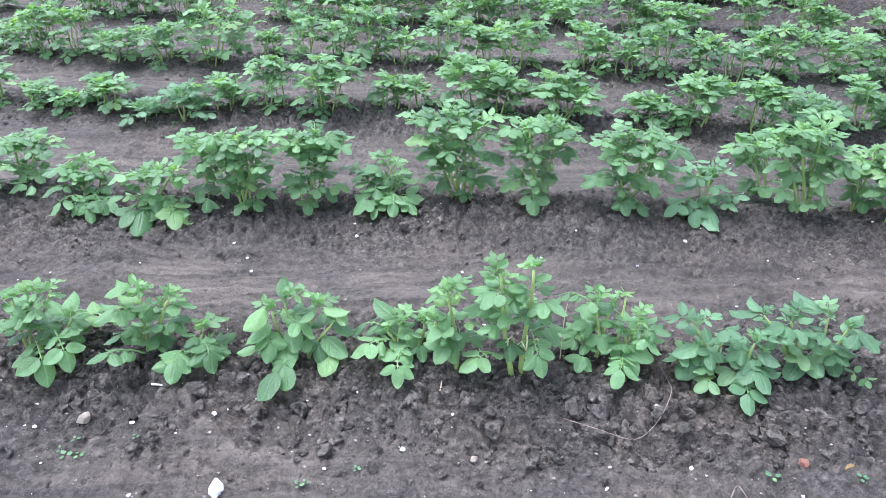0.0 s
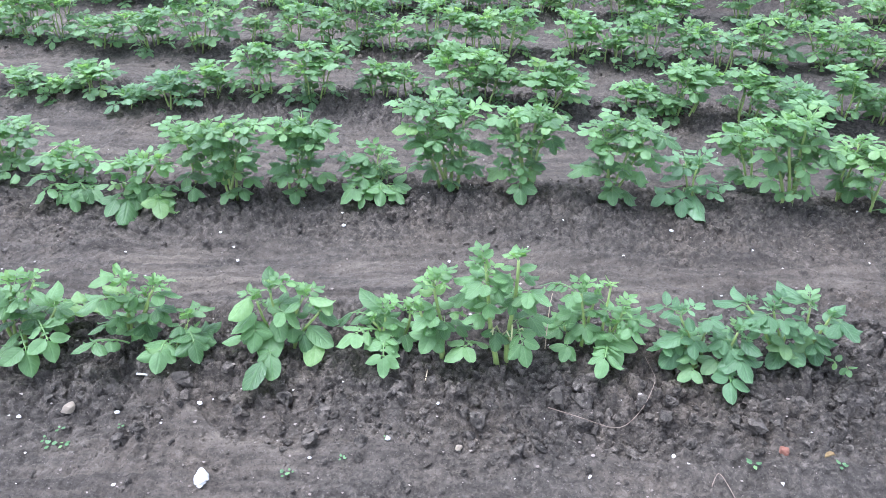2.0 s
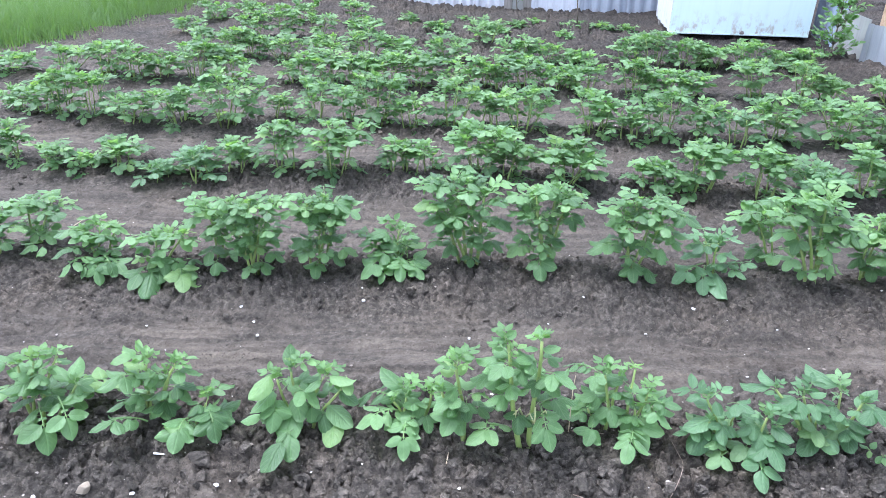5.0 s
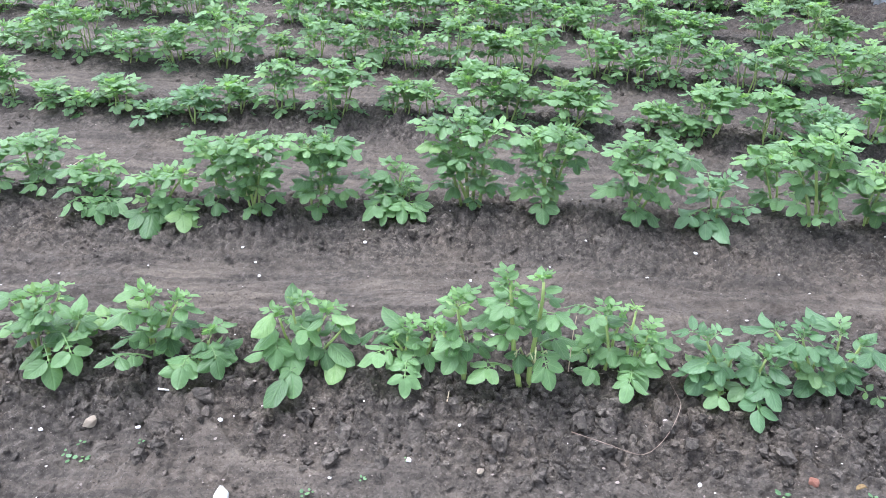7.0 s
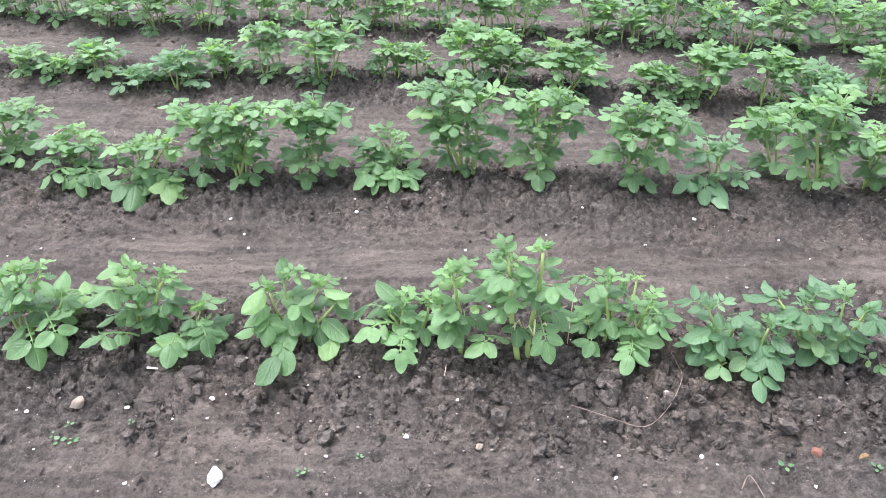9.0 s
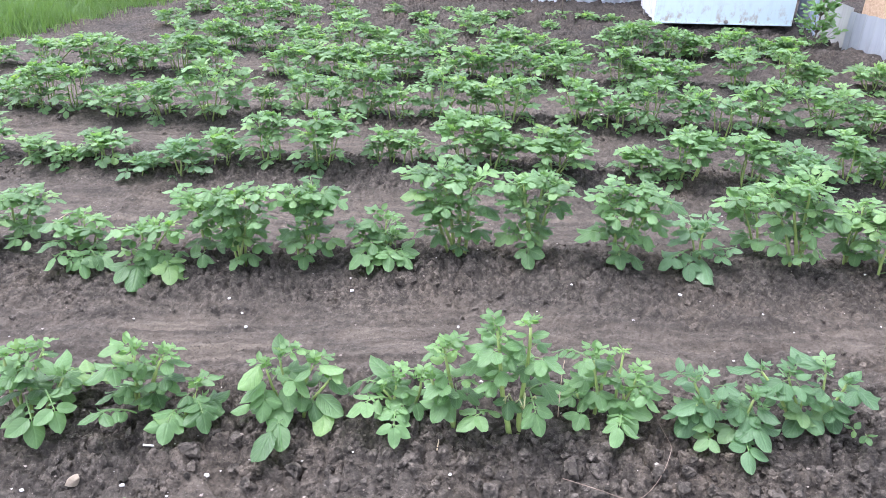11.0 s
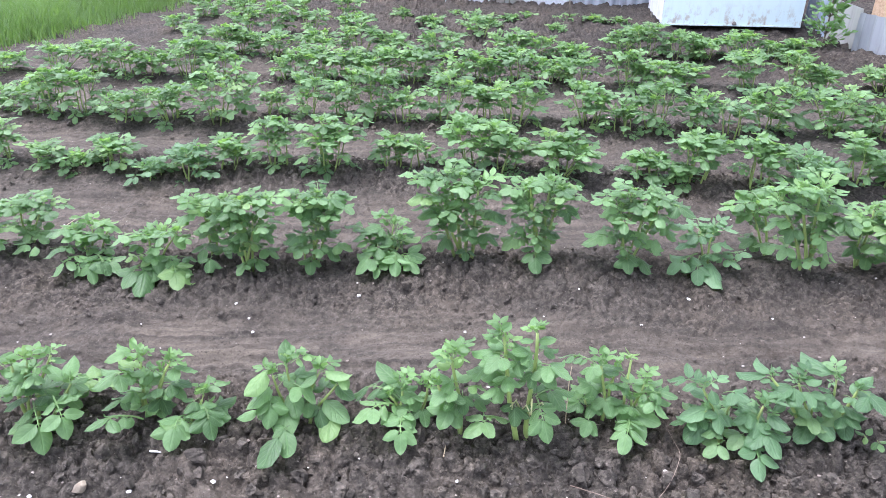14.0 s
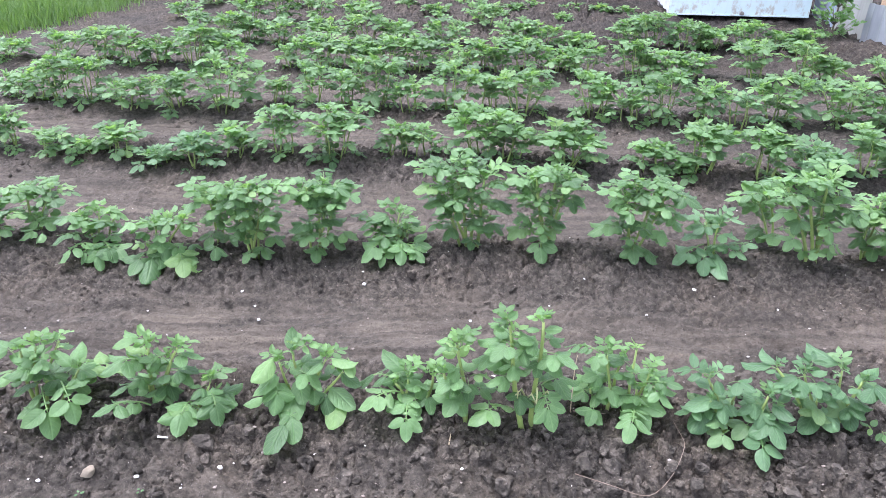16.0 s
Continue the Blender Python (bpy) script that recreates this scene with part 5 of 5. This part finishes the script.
# ---- fence and sheds at the back ----
def wave_sheet(name, width, height, pitch, amp, material, thick=0.0012, dents=0.004, seed=0):
    """A corrugated sheet standing in the x-z plane from the origin."""
    rng = random.Random(seed)
    nx, nz = max(8, int(width / pitch * 8)), 6
    verts, faces = [], []
    for side in (0, 1):
        for j in range(nz + 1):
            for i in range(nx + 1):
                u, t = i / nx * width, j / nz
                d = amp * math.sin(2 * math.pi * u / pitch) if amp else 0.0
                d += dents * noise.noise(Vector((u * 2.2, t * 2.0, seed)))
                verts.append((u, d + side * thick, height * t + 0.006 * noise.noise(Vector((u * 3, seed, 0))) * (j in (0, nz))))
    layer = (nx + 1) * (nz + 1)
    for j in range(nz):
        for i in range(nx):
            k = j * (nx + 1) + i
            faces.append((k, k + 1, k + nx + 2, k + nx + 1))
            faces.append((layer + k, layer + k + nx + 1, layer + k + nx + 2, layer + k + 1))
    rims = [(k, layer + k, layer + k + 1, k + 1) for i in range(nx) for k in (i, nz * (nx + 1) + i)]
    rims += [(k, k + nx + 1, layer + k + nx + 1, layer + k) for j in range(nz) for k in (j * (nx + 1), j * (nx + 1) + nx)]
    for rim in rims:
        faces.append(tuple(range(len(verts), len(verts) + 4)))
        verts.extend([verts[k] for k in rim])
    me = mesh_from(name, verts, faces, [material])
    me.polygons.foreach_set("use_smooth", [q < 2 * nx * nz for q in range(len(faces))])
    return me


FENCE_TURN = -math.atan(0.2)
fence = tagged(empty("fence", Matrix.Translation((0, 9.73, 0)) @ Matrix.Rotation(FENCE_TURN, 4, "Z")), "old fence of pale corrugated metal sheets and grey boards", "fence", kind="thing")
u = -6.2
k = 0
while u < 0.55:
    wide = min(0.93, 0.66 - u) if u > -0.3 else 0.93
    part("panel", wave_sheet("panel", wide + 0.03, 1.75, 0.108, 0.014, GALV, seed=k), fence, "pale corrugated sheet", pose(u, 0.012 * (k % 2), -0.03, 0, random.uniform(-0.6, 0.6), 0))
    u += 0.93
    k += 1
part("post", box_mesh("post", (0.10, 0.05, 1.75), OLD_WOOD, 0.008, (0, 0, 0.875)), fence, "grey weathered wooden post", pose(0.735, 0.0, -0.05))
part("board", box_mesh("board", (0.14, 0.025, 1.70), FLAT_TIN, 0.004, (0, 0, 0.85)), fence, "pale flat strip", pose(0.86, 0.03, -0.05))
part("post", box_mesh("post", (0.10, 0.05, 1.80), OLD_WOOD, 0.008, (0, 0, 0.90)), fence, "grey weathered wooden post", pose(0.985, 0.0, -0.05))
part("panel", wave_sheet("panel", 0.62, 1.75, 0.30, 0.010, GALV, seed=21), fence, "pale ribbed sheet", pose(1.04, 0.0, -0.04))
part("panel", wave_sheet("panel", 0.55, 1.75, 0.14, 0.016, GALV_OLD, seed=22), fence, "dull grey corrugated sheet", pose(1.63, 0.02, -0.04))
part("panel", wave_sheet("panel", 0.75, 1.75, 0.14, 0.016, GALV_OLD, seed=23), fence, "dull grey corrugated sheet", pose(2.17, 0.04, -0.04))
for h in (0.45, 1.45):
    part("rail", box_mesh("rail", (9.0, 0.05, 0.08), OLD_WOOD, 0.006), fence, "", pose(-1.7, 0.065, h))

# white tin cabinet on bricks
cab = tagged(empty("garden_cabinet", Matrix.Translation((2.27, 7.54, 0.0)) @ Matrix.Rotation(-0.130, 4, "Z")), "white painted tin cabinet with rusty lower edge, raised on blocks", "cabinet", kind="thing")
CW, CD, CH, CB = 1.385, 1.05, 1.45, 0.10
part("front_panel", wave_sheet("front_panel", CW, CH, 1.0, 0.0, WHITE_TIN, 0.003, 0.004, 31), cab, "", pose(0, 0, CB))
part("side_panel", wave_sheet("side_panel", CD, CH, 0.26, 0.008, GALV, 0.003, 0.003, 32), cab, "bluish ribbed side sheet", pose(0.0, 0.006, CB, 0, 0, 90))
part("side_panel", wave_sheet("side_panel", CD, CH, 0.26, 0.008, GALV_OLD, 0.003, 0.003, 33), cab, "", pose(CW, 0.006, CB, 0, 0, 90))
part("back_panel", wave_sheet("back_panel", CW, CH, 1.0, 0.0, GALV_OLD, 0.003, 0.003, 34), cab, "", pose(0, CD, CB))
part("top_panel", box_mesh("top_panel", (CW + 0.06, CD + 0.08, 0.02), GALV_OLD, 0.004, (CW / 2, CD / 2, CB + CH + 0.01)), cab)
part("bottom_panel", box_mesh("bottom_panel", (CW - 0.02, CD - 0.03, 0.02), OLD_WOOD, 0.004, (CW / 2, CD / 2, CB + 0.03)), cab)
part("lower_rim", box_mesh("lower_rim", (CW, 0.012, 0.016), WHITE_TIN, 0.003, (CW / 2, -0.004, CB - 0.004)), cab)
# small grey lump for the scrap hanging at the lower edge
part("grey_lump", lump_mesh("grey_lump", 77, STONE_GREY, 0.6, 0.4), cab, "small grey knob-like lump at the lower edge", Matrix.Translation((0.72, -0.02, CB + 0.02)) @ Matrix.Scale(0.03, 4))
for bx in (0.12, CW - 0.12):
    for by in (0.45, CD - 0.12):
        part("block", box_mesh("block", (0.2, 0.12, CB + 0.06), OLD_WOOD, 0.006, (bx, by, (CB - 0.02) / 2 - 0.01)), cab, "dark wooden block")

# patched sheets along the side boundary
side = tagged(empty("side_fence", pose(3.74, 7.68, 0.0)), "patched side fence of grey and blue-grey metal sheets", "fence", kind="thing")
part("panel", wave_sheet("panel", 0.36, 1.25, 0.12, 0.014, GALV_OLD, 0.002, 0.006, 41), side, "blue-grey corrugated sheet", pose(0.10, 0.02, -0.03, 0, 0, -92))
part("panel", wave_sheet("panel", 0.34, 0.80, 0.11, 0.012, GALV_BLUE, 0.002, 0.006, 44), side, "bluish corrugated sheet", pose(0.06, -0.33, -0.03, 0, 2, -94))
part("panel", wave_sheet("panel", 0.60, 0.455, 1.0, 0.0, FLAT_TIN, 0.003, 0.014, 42), side, "dirty flat metal sheet", pose(0.01, -0.60, -0.03, 0, 1.5, -92))
part("panel", wave_sheet("panel", 1.60, 0.41, 0.125, 0.014, GALV_DULL, 0.002, 0.006, 43), side, "pale corrugated sheet", pose(-0.03, -1.22, -0.03, 0, 0, -77))
part("board", box_mesh("board", (1.6, 0.016, 1.3), BOARD, 0.003, (0.8, 0, 0.65)), side, "tan chipboard sheet", pose(0.06, -1.24, 0.0, 0, 0, -77))
for h in (0.0, 0.7, 1.4):
    part("post", box_mesh("post", (0.05, 0.05, 1.35), OLD_WOOD, 0.006, (0, 0, 0.66)), side, "", pose(0.12 + 0.225 * h, -1.26 - 0.974 * h, -0.04))


# ---- saplings ----
def sapling(x, y, h, spread, seed, label, count, leaf=0.05, bare=0.0):
    rng = random.Random(seed)
    base = tagged(empty("sapling", pose(x, y, ground_z(x, y) - 0.01)), label, "sapling", kind="thing")
    pts = [Vector((0.03 * math.sin(3 * t + seed), 0.02 * math.cos(2 * t), h * t)) for t in np.linspace(0, 1, 8)]
    v, f = tube(pts, [0.008 * (1 - 0.75 * t) for t in np.linspace(0, 1, 8)], 6)
    part("trunk", mesh_from("trunk", v, f, [BARK]), base)
    tips = []
    for k in range(count):
        t = max(bare, 0.06) + (0.94 - max(bare, 0.06)) * ((k + rng.random()) / count)
        o = pts[min(6, int(t * 7))]
        az = k * 2.4 + rng.uniform(-0.4, 0.4)
        reach = spread * (1.05 - 0.7 * t) * rng.uniform(0.6, 1.1)
        e = o + Vector((math.cos(az) * reach, math.sin(az) * reach, reach * rng.uniform(0.6, 1.6)))
        v, f = tube([o, o.lerp(e, 0.5) + Vector((0, 0, 0.015)), e], [0.003, 0.0022, 0.0012], 4)
        part("branch", mesh_from("branch", v, f, [BARK]), base)
        tips.append((o, e, az))
    verts, faces, uvs = [], [], []
    for o, e, az in tips:
        for q in range(12):
            p = o.lerp(e, rng.uniform(0.35, 1.05))
            a = az + rng.uniform(-1.5, 1.5)
            fwd = Vector((math.cos(a), math.sin(a), rng.uniform(-0.4, 1.2))).normalized()
            vv, ff, uu = leaflet(p, fwd, Vector((rng.uniform(-0.8, 0.8), rng.uniform(-1.0, 0.4), 1)), leaf * rng.uniform(0.7, 1.2), leaf * 0.5, 2, 4, 0.25, 0.1, 0.15)
            b = len(verts)
            verts += vv
            faces += [tuple(i + b for i in g) for g in ff]
            uvs += uu
    part("foliage", mesh_from("foliage", verts, faces, [SAPLING], True, uvs), base)


sapling(3.40, 6.42, 1.05, 0.19, 1, "bushy young sapling with small green leaves", 70, 0.06)
sapling(1.40, 8.27, 0.95, 0.16, 2, "thin young sapling with a bare trunk", 12, 0.05, 0.45)
sapling(0.83, 9.42, 0.8, 0.10, 3, "thin young sapling beside the fence", 9, 0.045, 0.25)


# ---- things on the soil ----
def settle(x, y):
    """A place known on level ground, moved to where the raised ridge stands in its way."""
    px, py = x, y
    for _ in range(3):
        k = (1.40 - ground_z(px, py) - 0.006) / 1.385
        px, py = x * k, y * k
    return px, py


def stone(name, x, y, size, material, label, seed, flat=0.6, category="stone", jag=0.7, turn=0.0, cuts=9):
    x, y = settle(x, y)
    me = lump_mesh(name, seed, material, flat, jag, 3 if size > 0.012 else 2, cuts)
    me.polygons.foreach_set("use_smooth", [False] * len(me.polygons))
    ob = new(name, me)
    high = max(ground_z(x + a * size, y + b * size) for a, b in ((0, 0), (0.6, 0), (-0.6, 0), (0, 0.6), (0, -0.6)))
    ob.matrix_world = Matrix.Translation((x, y, high + size * flat * 0.2)) @ Matrix.Rotation(turn, 4, "Z") @ Matrix.Scale(size, 4)
    return tagged(ob, label, category, kind="thing")


stone("white_stone", -0.542, 1.085, 0.026, STONE_WHITE, "bright white limestone lump lying on the soil", 1, 0.55)
stone("pale_stone", -0.962, 1.31, 0.020, STONE_PALE, "pale tan angular stone on the soil", 2, 0.55)
stone("grey_stone", 0.081, 1.175, 0.014, STONE_PALE, "small cream angular stone on the soil", 13, 0.75)
stone("brick_fragment", 0.906, 1.169, 0.017, BRICK, "small rounded orange-red brick fragment", 4, 0.62, "brick", 0.2, 0.2, 2)
CHIPS = [(0.029, 1.318), (-0.794, 2.217), (-0.33, 2.25), (-0.291, 1.149), (-0.68, 2.018), (1.183, 2.1), (0.866, 1.073), (0.927, 2.249), (-0.724, 2.13), (-0.82, 1.285), (-0.70, 1.265),
         (-1.07, 1.27), (-0.62, 1.34), (0.52, 2.31), (0.07, 2.02), (0.36, 2.12), (0.70, 2.06), (-0.1, 1.205), (0.40, 1.09), (0.62, 1.15), (-1.6, 2.78), (0.93, 2.66), (-0.15, 2.7), (-1.05, 2.86)]
for k, (x, y) in enumerate(CHIPS):
    stone("pebble", x, y, 0.0048 + 0.004 * ((k * 7) % 5) / 4, SHELL, "small whitish chip of shell or stone", 100 + k, 0.5, "pebble", 0.4, k * 1.3)["group"] = "pale chips on the soil"


def chip_stuff():
    rng = np.random.RandomState(11)
    verts, faces = [], []
    for k in range(1500):
        y = 0.9 + 6.5 * rng.rand() ** 1.8
        x = (rng.rand() * 2 - 1) * (0.9 + 0.62 * y)
        s = 0.0013 + 0.0036 * rng.rand() ** 2.5
        z = ground_z(x, y) + 0.005
        a = rng.rand() * 6.28
        b = len(verts)
        for q in range(5):
            w = a + q * 1.2566
            m = s * (0.7 + 0.6 * rng.rand())
            verts.append((x + m * math.cos(w) * 1.3, y + m * math.sin(w), z + 0.002 * rng.rand()))
        verts.append((x, y, z + s * 0.8))
        verts.append((x, y, z - s))
        for q in range(5):
            faces += [(b + q, b + (q + 1) % 5, b + 5), (b + (q + 1) % 5, b + q, b + 6)]
    tagged(new("shell_chips", mesh_from("shell_chips", verts, faces, [CHIP], False)), "scattered tiny pale chips and shell bits in the soil", "chips", kind="stuff")


chip_stuff()


def twig(name, points, radius, material, label, category="twig"):
    pts = [Vector((x, y, ground_z(x, y) + up))  for x, y, up in points]
    dense = []
    for k in range(len(pts) - 1):
        for q in range(4):
            dense.append(pts[k].lerp(pts[k + 1], q / 4))
    dense.append(pts[-1])
    for _ in range(3):
        dense = [dense[0]] + [(dense[i - 1] + dense[i] * 2 + dense[i + 1]) / 4 for i in range(1, len(dense) - 1)] + [dense[-1]]
    n = len(dense)
    v, f = tube(dense, [radius * (1 - 0.5 * k / n) for k in range(n)], 6)
    return tagged(new(name, mesh_from(name, v, f, [material])), label, category, kind="thing")


twig("dry_twig", [(0.31, 1.245, 0.016), (0.40, 1.212, 0.018), (0.49, 1.192, 0.018), (0.56, 1.25, 0.022), (0.60, 1.31, 0.024), (0.61, 1.37, 0.024), (0.60, 1.42, 0.02)], 0.0011, TWIG, "long thin curved dry twig lying on the ridge")
twig("dry_twig", [(0.68, 1.05, 0.006), (0.70, 1.08, 0.012), (0.715, 1.05, 0.012), (0.725, 0.99, 0.008)], 0.0014, TWIG, "short bent pale twig on the soil")
twig("dry_twig", [(0.325, 1.44, 0.02), (0.33, 1.47, 0.10), (0.335, 1.475, 0.14)], 0.0016, STRAW, "thin dry stalk standing in the ridge")
twig("dry_twig", [(0.33, 1.425, 0.012), (0.37, 1.42, 0.014), (0.42, 1.435, 0.012)], 0.0018, TWIG, "short dry twig lying on the ridge")
twig("straw", [(-0.005, 1.33, 0.012), (0.0, 1.37, 0.014)], 0.002, STRAW, "short pale straw on the ridge")
twig("straw", [(-0.77, 1.345, 0.010), (-0.73, 1.335, 0.012)], 0.003, SHELL, "short whitish stalk piece on the ridge")
twig("straw", [(-1.72, 2.78, 0.008), (-1.70, 2.88, 0.03)], 0.0025, STRAW, "pale straw stuck in the furrow")
twig("straw", [(-1.05, 2.92, 0.008), (-0.97, 2.95, 0.012)], 0.0025, STRAW, "pale straw lying in the furrow")


def weed(x, y, size, count, seed):
    rng = random.Random(seed)
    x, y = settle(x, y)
    plant = tagged(empty("weed_seedling", pose(x, y, ground_z(x, y) + 0.004)), "tiny green weed seedling in bare soil", "weed", "weed seedlings", "thing")
    for k in range(count):
        a = k * 2.2 + rng.uniform(-0.3, 0.3)
        fwd = Vector((math.cos(a), math.sin(a), 0.25))
        me = mesh_from("leaf", *leaflet(Vector((math.cos(a), math.sin(a), 0.6)) * size * 0.25, fwd, Vector((0, 0, 1)), size * rng.uniform(0.7, 1.1), size * 0.6, 2, 4, 0.2, 0.1, 0.1)[:2], [LEAF_DARK], True)
        part("leaf", me, plant)


for k, (x, y, s, c) in enumerate([(-0.95, 1.182, 0.020, 5), (-0.93, 1.20, 0.018, 4), (-0.972, 1.20, 0.015, 3), (-0.346, 1.094, 0.016, 5), (-0.33, 1.10, 0.013, 3), (0.815, 1.127, 0.020, 5), (-0.96, 1.25, 0.014, 4), (-0.80, 1.25, 0.013, 4),
                                 (-0.211, 1.145, 0.013, 4), (1.03, 1.12, 0.018, 4), (-0.105, 1.208, 0.010, 3), (-0.55, 2.60, 0.022, 4), (0.16, 2.0, 0.014, 3)]):
    weed(x, y, s * 0.8, c, k)

dv, df, du = leaflet(Vector((0, 0, 0.012)), Vector((1, 0.1, 0.1)), Vector((0, 0.2, 1)), 0.026, 0.012, 6, 8, -0.3, -0.4, 0.5)
dry = new("withered_leaf", mesh_from("withered_leaf", dv, df, [DRY_LEAF], True))
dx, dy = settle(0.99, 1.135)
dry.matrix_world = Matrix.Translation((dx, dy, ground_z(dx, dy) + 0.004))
tagged(dry, "curled withered yellow-brown leaf on the soil", "leaf", kind="thing")


# ---- clods: the large ones singly, the small ones together ----
CLODS = [lump_mesh("clod", 200 + k, CLOD, 0.8, 0.9, 3, 9) for k in range(12)]
for me in CLODS:
    me.polygons.foreach_set("use_smooth", [False] * len(me.polygons))


def clods():
    rng = random.Random(5)
    made = 0
    for x, y, s in ((0.865, 1.235, 0.036), (0.815, 1.265, 0.024), (0.895, 1.285, 0.022), (0.68, 1.365, 0.024), (0.845, 1.165, 0.012), (1.05, 1.34, 0.022), (-0.30, 1.20, 0.030), (-0.27, 1.235, 0.020), (0.09, 1.37, 0.022), (0.135, 1.365, 0.02), (0.10, 1.29, 0.02)):
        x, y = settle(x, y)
        part("clod", rng.choice(CLODS), ground, matrix=Matrix.Translation((x, y, ground_z(x, y) + s * 0.1)) @ Euler((rng.uniform(-0.4, 0.4), rng.uniform(-0.4, 0.4), rng.uniform(0, 6.28))).to_matrix().to_4x4() @ Matrix.Scale(s, 4))
    while made < 270:
        x, y = rng.uniform(-1.5, 1.5), rng.uniform(1.0, 1.62)
        d = abs(y - 1.34)
        if rng.random() > math.exp(-((d / 0.22) ** 2)) * (0.6 + 0.4 * math.tanh(2 * x + 0.8)):
            continue
        if min((x - a) ** 2 + (y - b) ** 2 for a, b in ((-0.94, 1.28), (0.08, 1.15), (0.885, 1.14), (-0.54, 1.08), (0.97, 1.11))) < 0.0018:
            continue
        if y < 1.12 and rng.random() < 0.75:
            continue
        s = 0.010 + 0.022 * rng.random() ** 2.0
        m = Matrix.Translation((x, y, ground_z(x, y) + s * 0.05)) @ Euler((rng.uniform(-0.6, 0.6), rng.uniform(-0.6, 0.6), rng.uniform(0, 6.28))).to_matrix().to_4x4() @ Matrix.Scale(s, 4)
        part("clod", rng.choice(CLODS), ground, matrix=m)
        made += 1
    nr = np.random.RandomState(8)

    def heap(name, label, div, count, small, large, power, reach, spread=0.15):
        forms = []
        for me in [lump_mesh("crumb", 300 + k, CRUMB, 0.8, 0.9, div, 8) for k in range(14)]:
            co = np.empty(len(me.vertices) * 3)
            me.vertices.foreach_get("co", co)
            forms.append((co.reshape(-1, 3), np.array([tuple(p.vertices) for p in me.polygons])))
            bpy.data.meshes.remove(me)
        n = count * 5
        y = 0.92 + reach * nr.rand(n) ** 1.6
        x = (nr.rand(n) * 2 - 1) * (0.95 + 0.62 * y)
        z, on = ground_surface(x, y)
        loose = (1 - 0.85 * (1 - smooth(1.02, 1.16, y + 0.15 * value_noise(x, y, 0.2, 4)))) * (1 - 0.6 * slump(x, y))
        loose = loose * (1 - 0.75 * (1 - smooth(-1.0, 0.1, x + 0.6 * value_noise(x, y, 0.5, 2))) * (1 - smooth(1.33, 1.45, y)))
        keep = nr.rand(n) < (spread + (1 - spread) * on * (0.55 + value_noise(x, y, 0.22, 6))) * loose
        x, y, z, on = (v[keep][:count] for v in (x, y, z, on))
        s = (small + large * nr.rand(len(x)) ** power) * (0.65 + 0.45 * on) * (1 + 0.14 * (y - 1))
        a = nr.rand(len(x)) * 6.283
        pick = nr.randint(0, len(forms), len(x))
        verts, faces, base = [], [], 0
        for k in range(len(x)):
            co, fs = forms[pick[k]]
            c, t = math.cos(a[k]), math.sin(a[k])
            verts.append(co @ np.array([[c, t, 0], [-t, c, 0], [0, 0, 1]]) * s[k] + (x[k], y[k], z[k] + s[k] * 0.02))
            faces.append(fs + base)
            base += len(co)
        faces = [tuple(f) for f in np.concatenate(faces).tolist()]
        tagged(new(name, mesh_from(name, np.concatenate(verts).tolist(), faces, [CRUMB], False)), label, "soil", kind="stuff")

    heap("ridge_lumps", "broken dark lumps on the slope of the ridge", 2, 1700, 0.005, 0.013, 1.8, 0.75)
    heap("soil_lumps", "loose dark soil lumps on the ridges", 2, 1800, 0.0055, 0.012, 2.0, 3.6, 0.04)
    heap("soil_crumbs", "fine loose dark soil crumbs", 1, 12000, 0.0022, 0.005, 1.9, 3.0, 0.5)


clods()
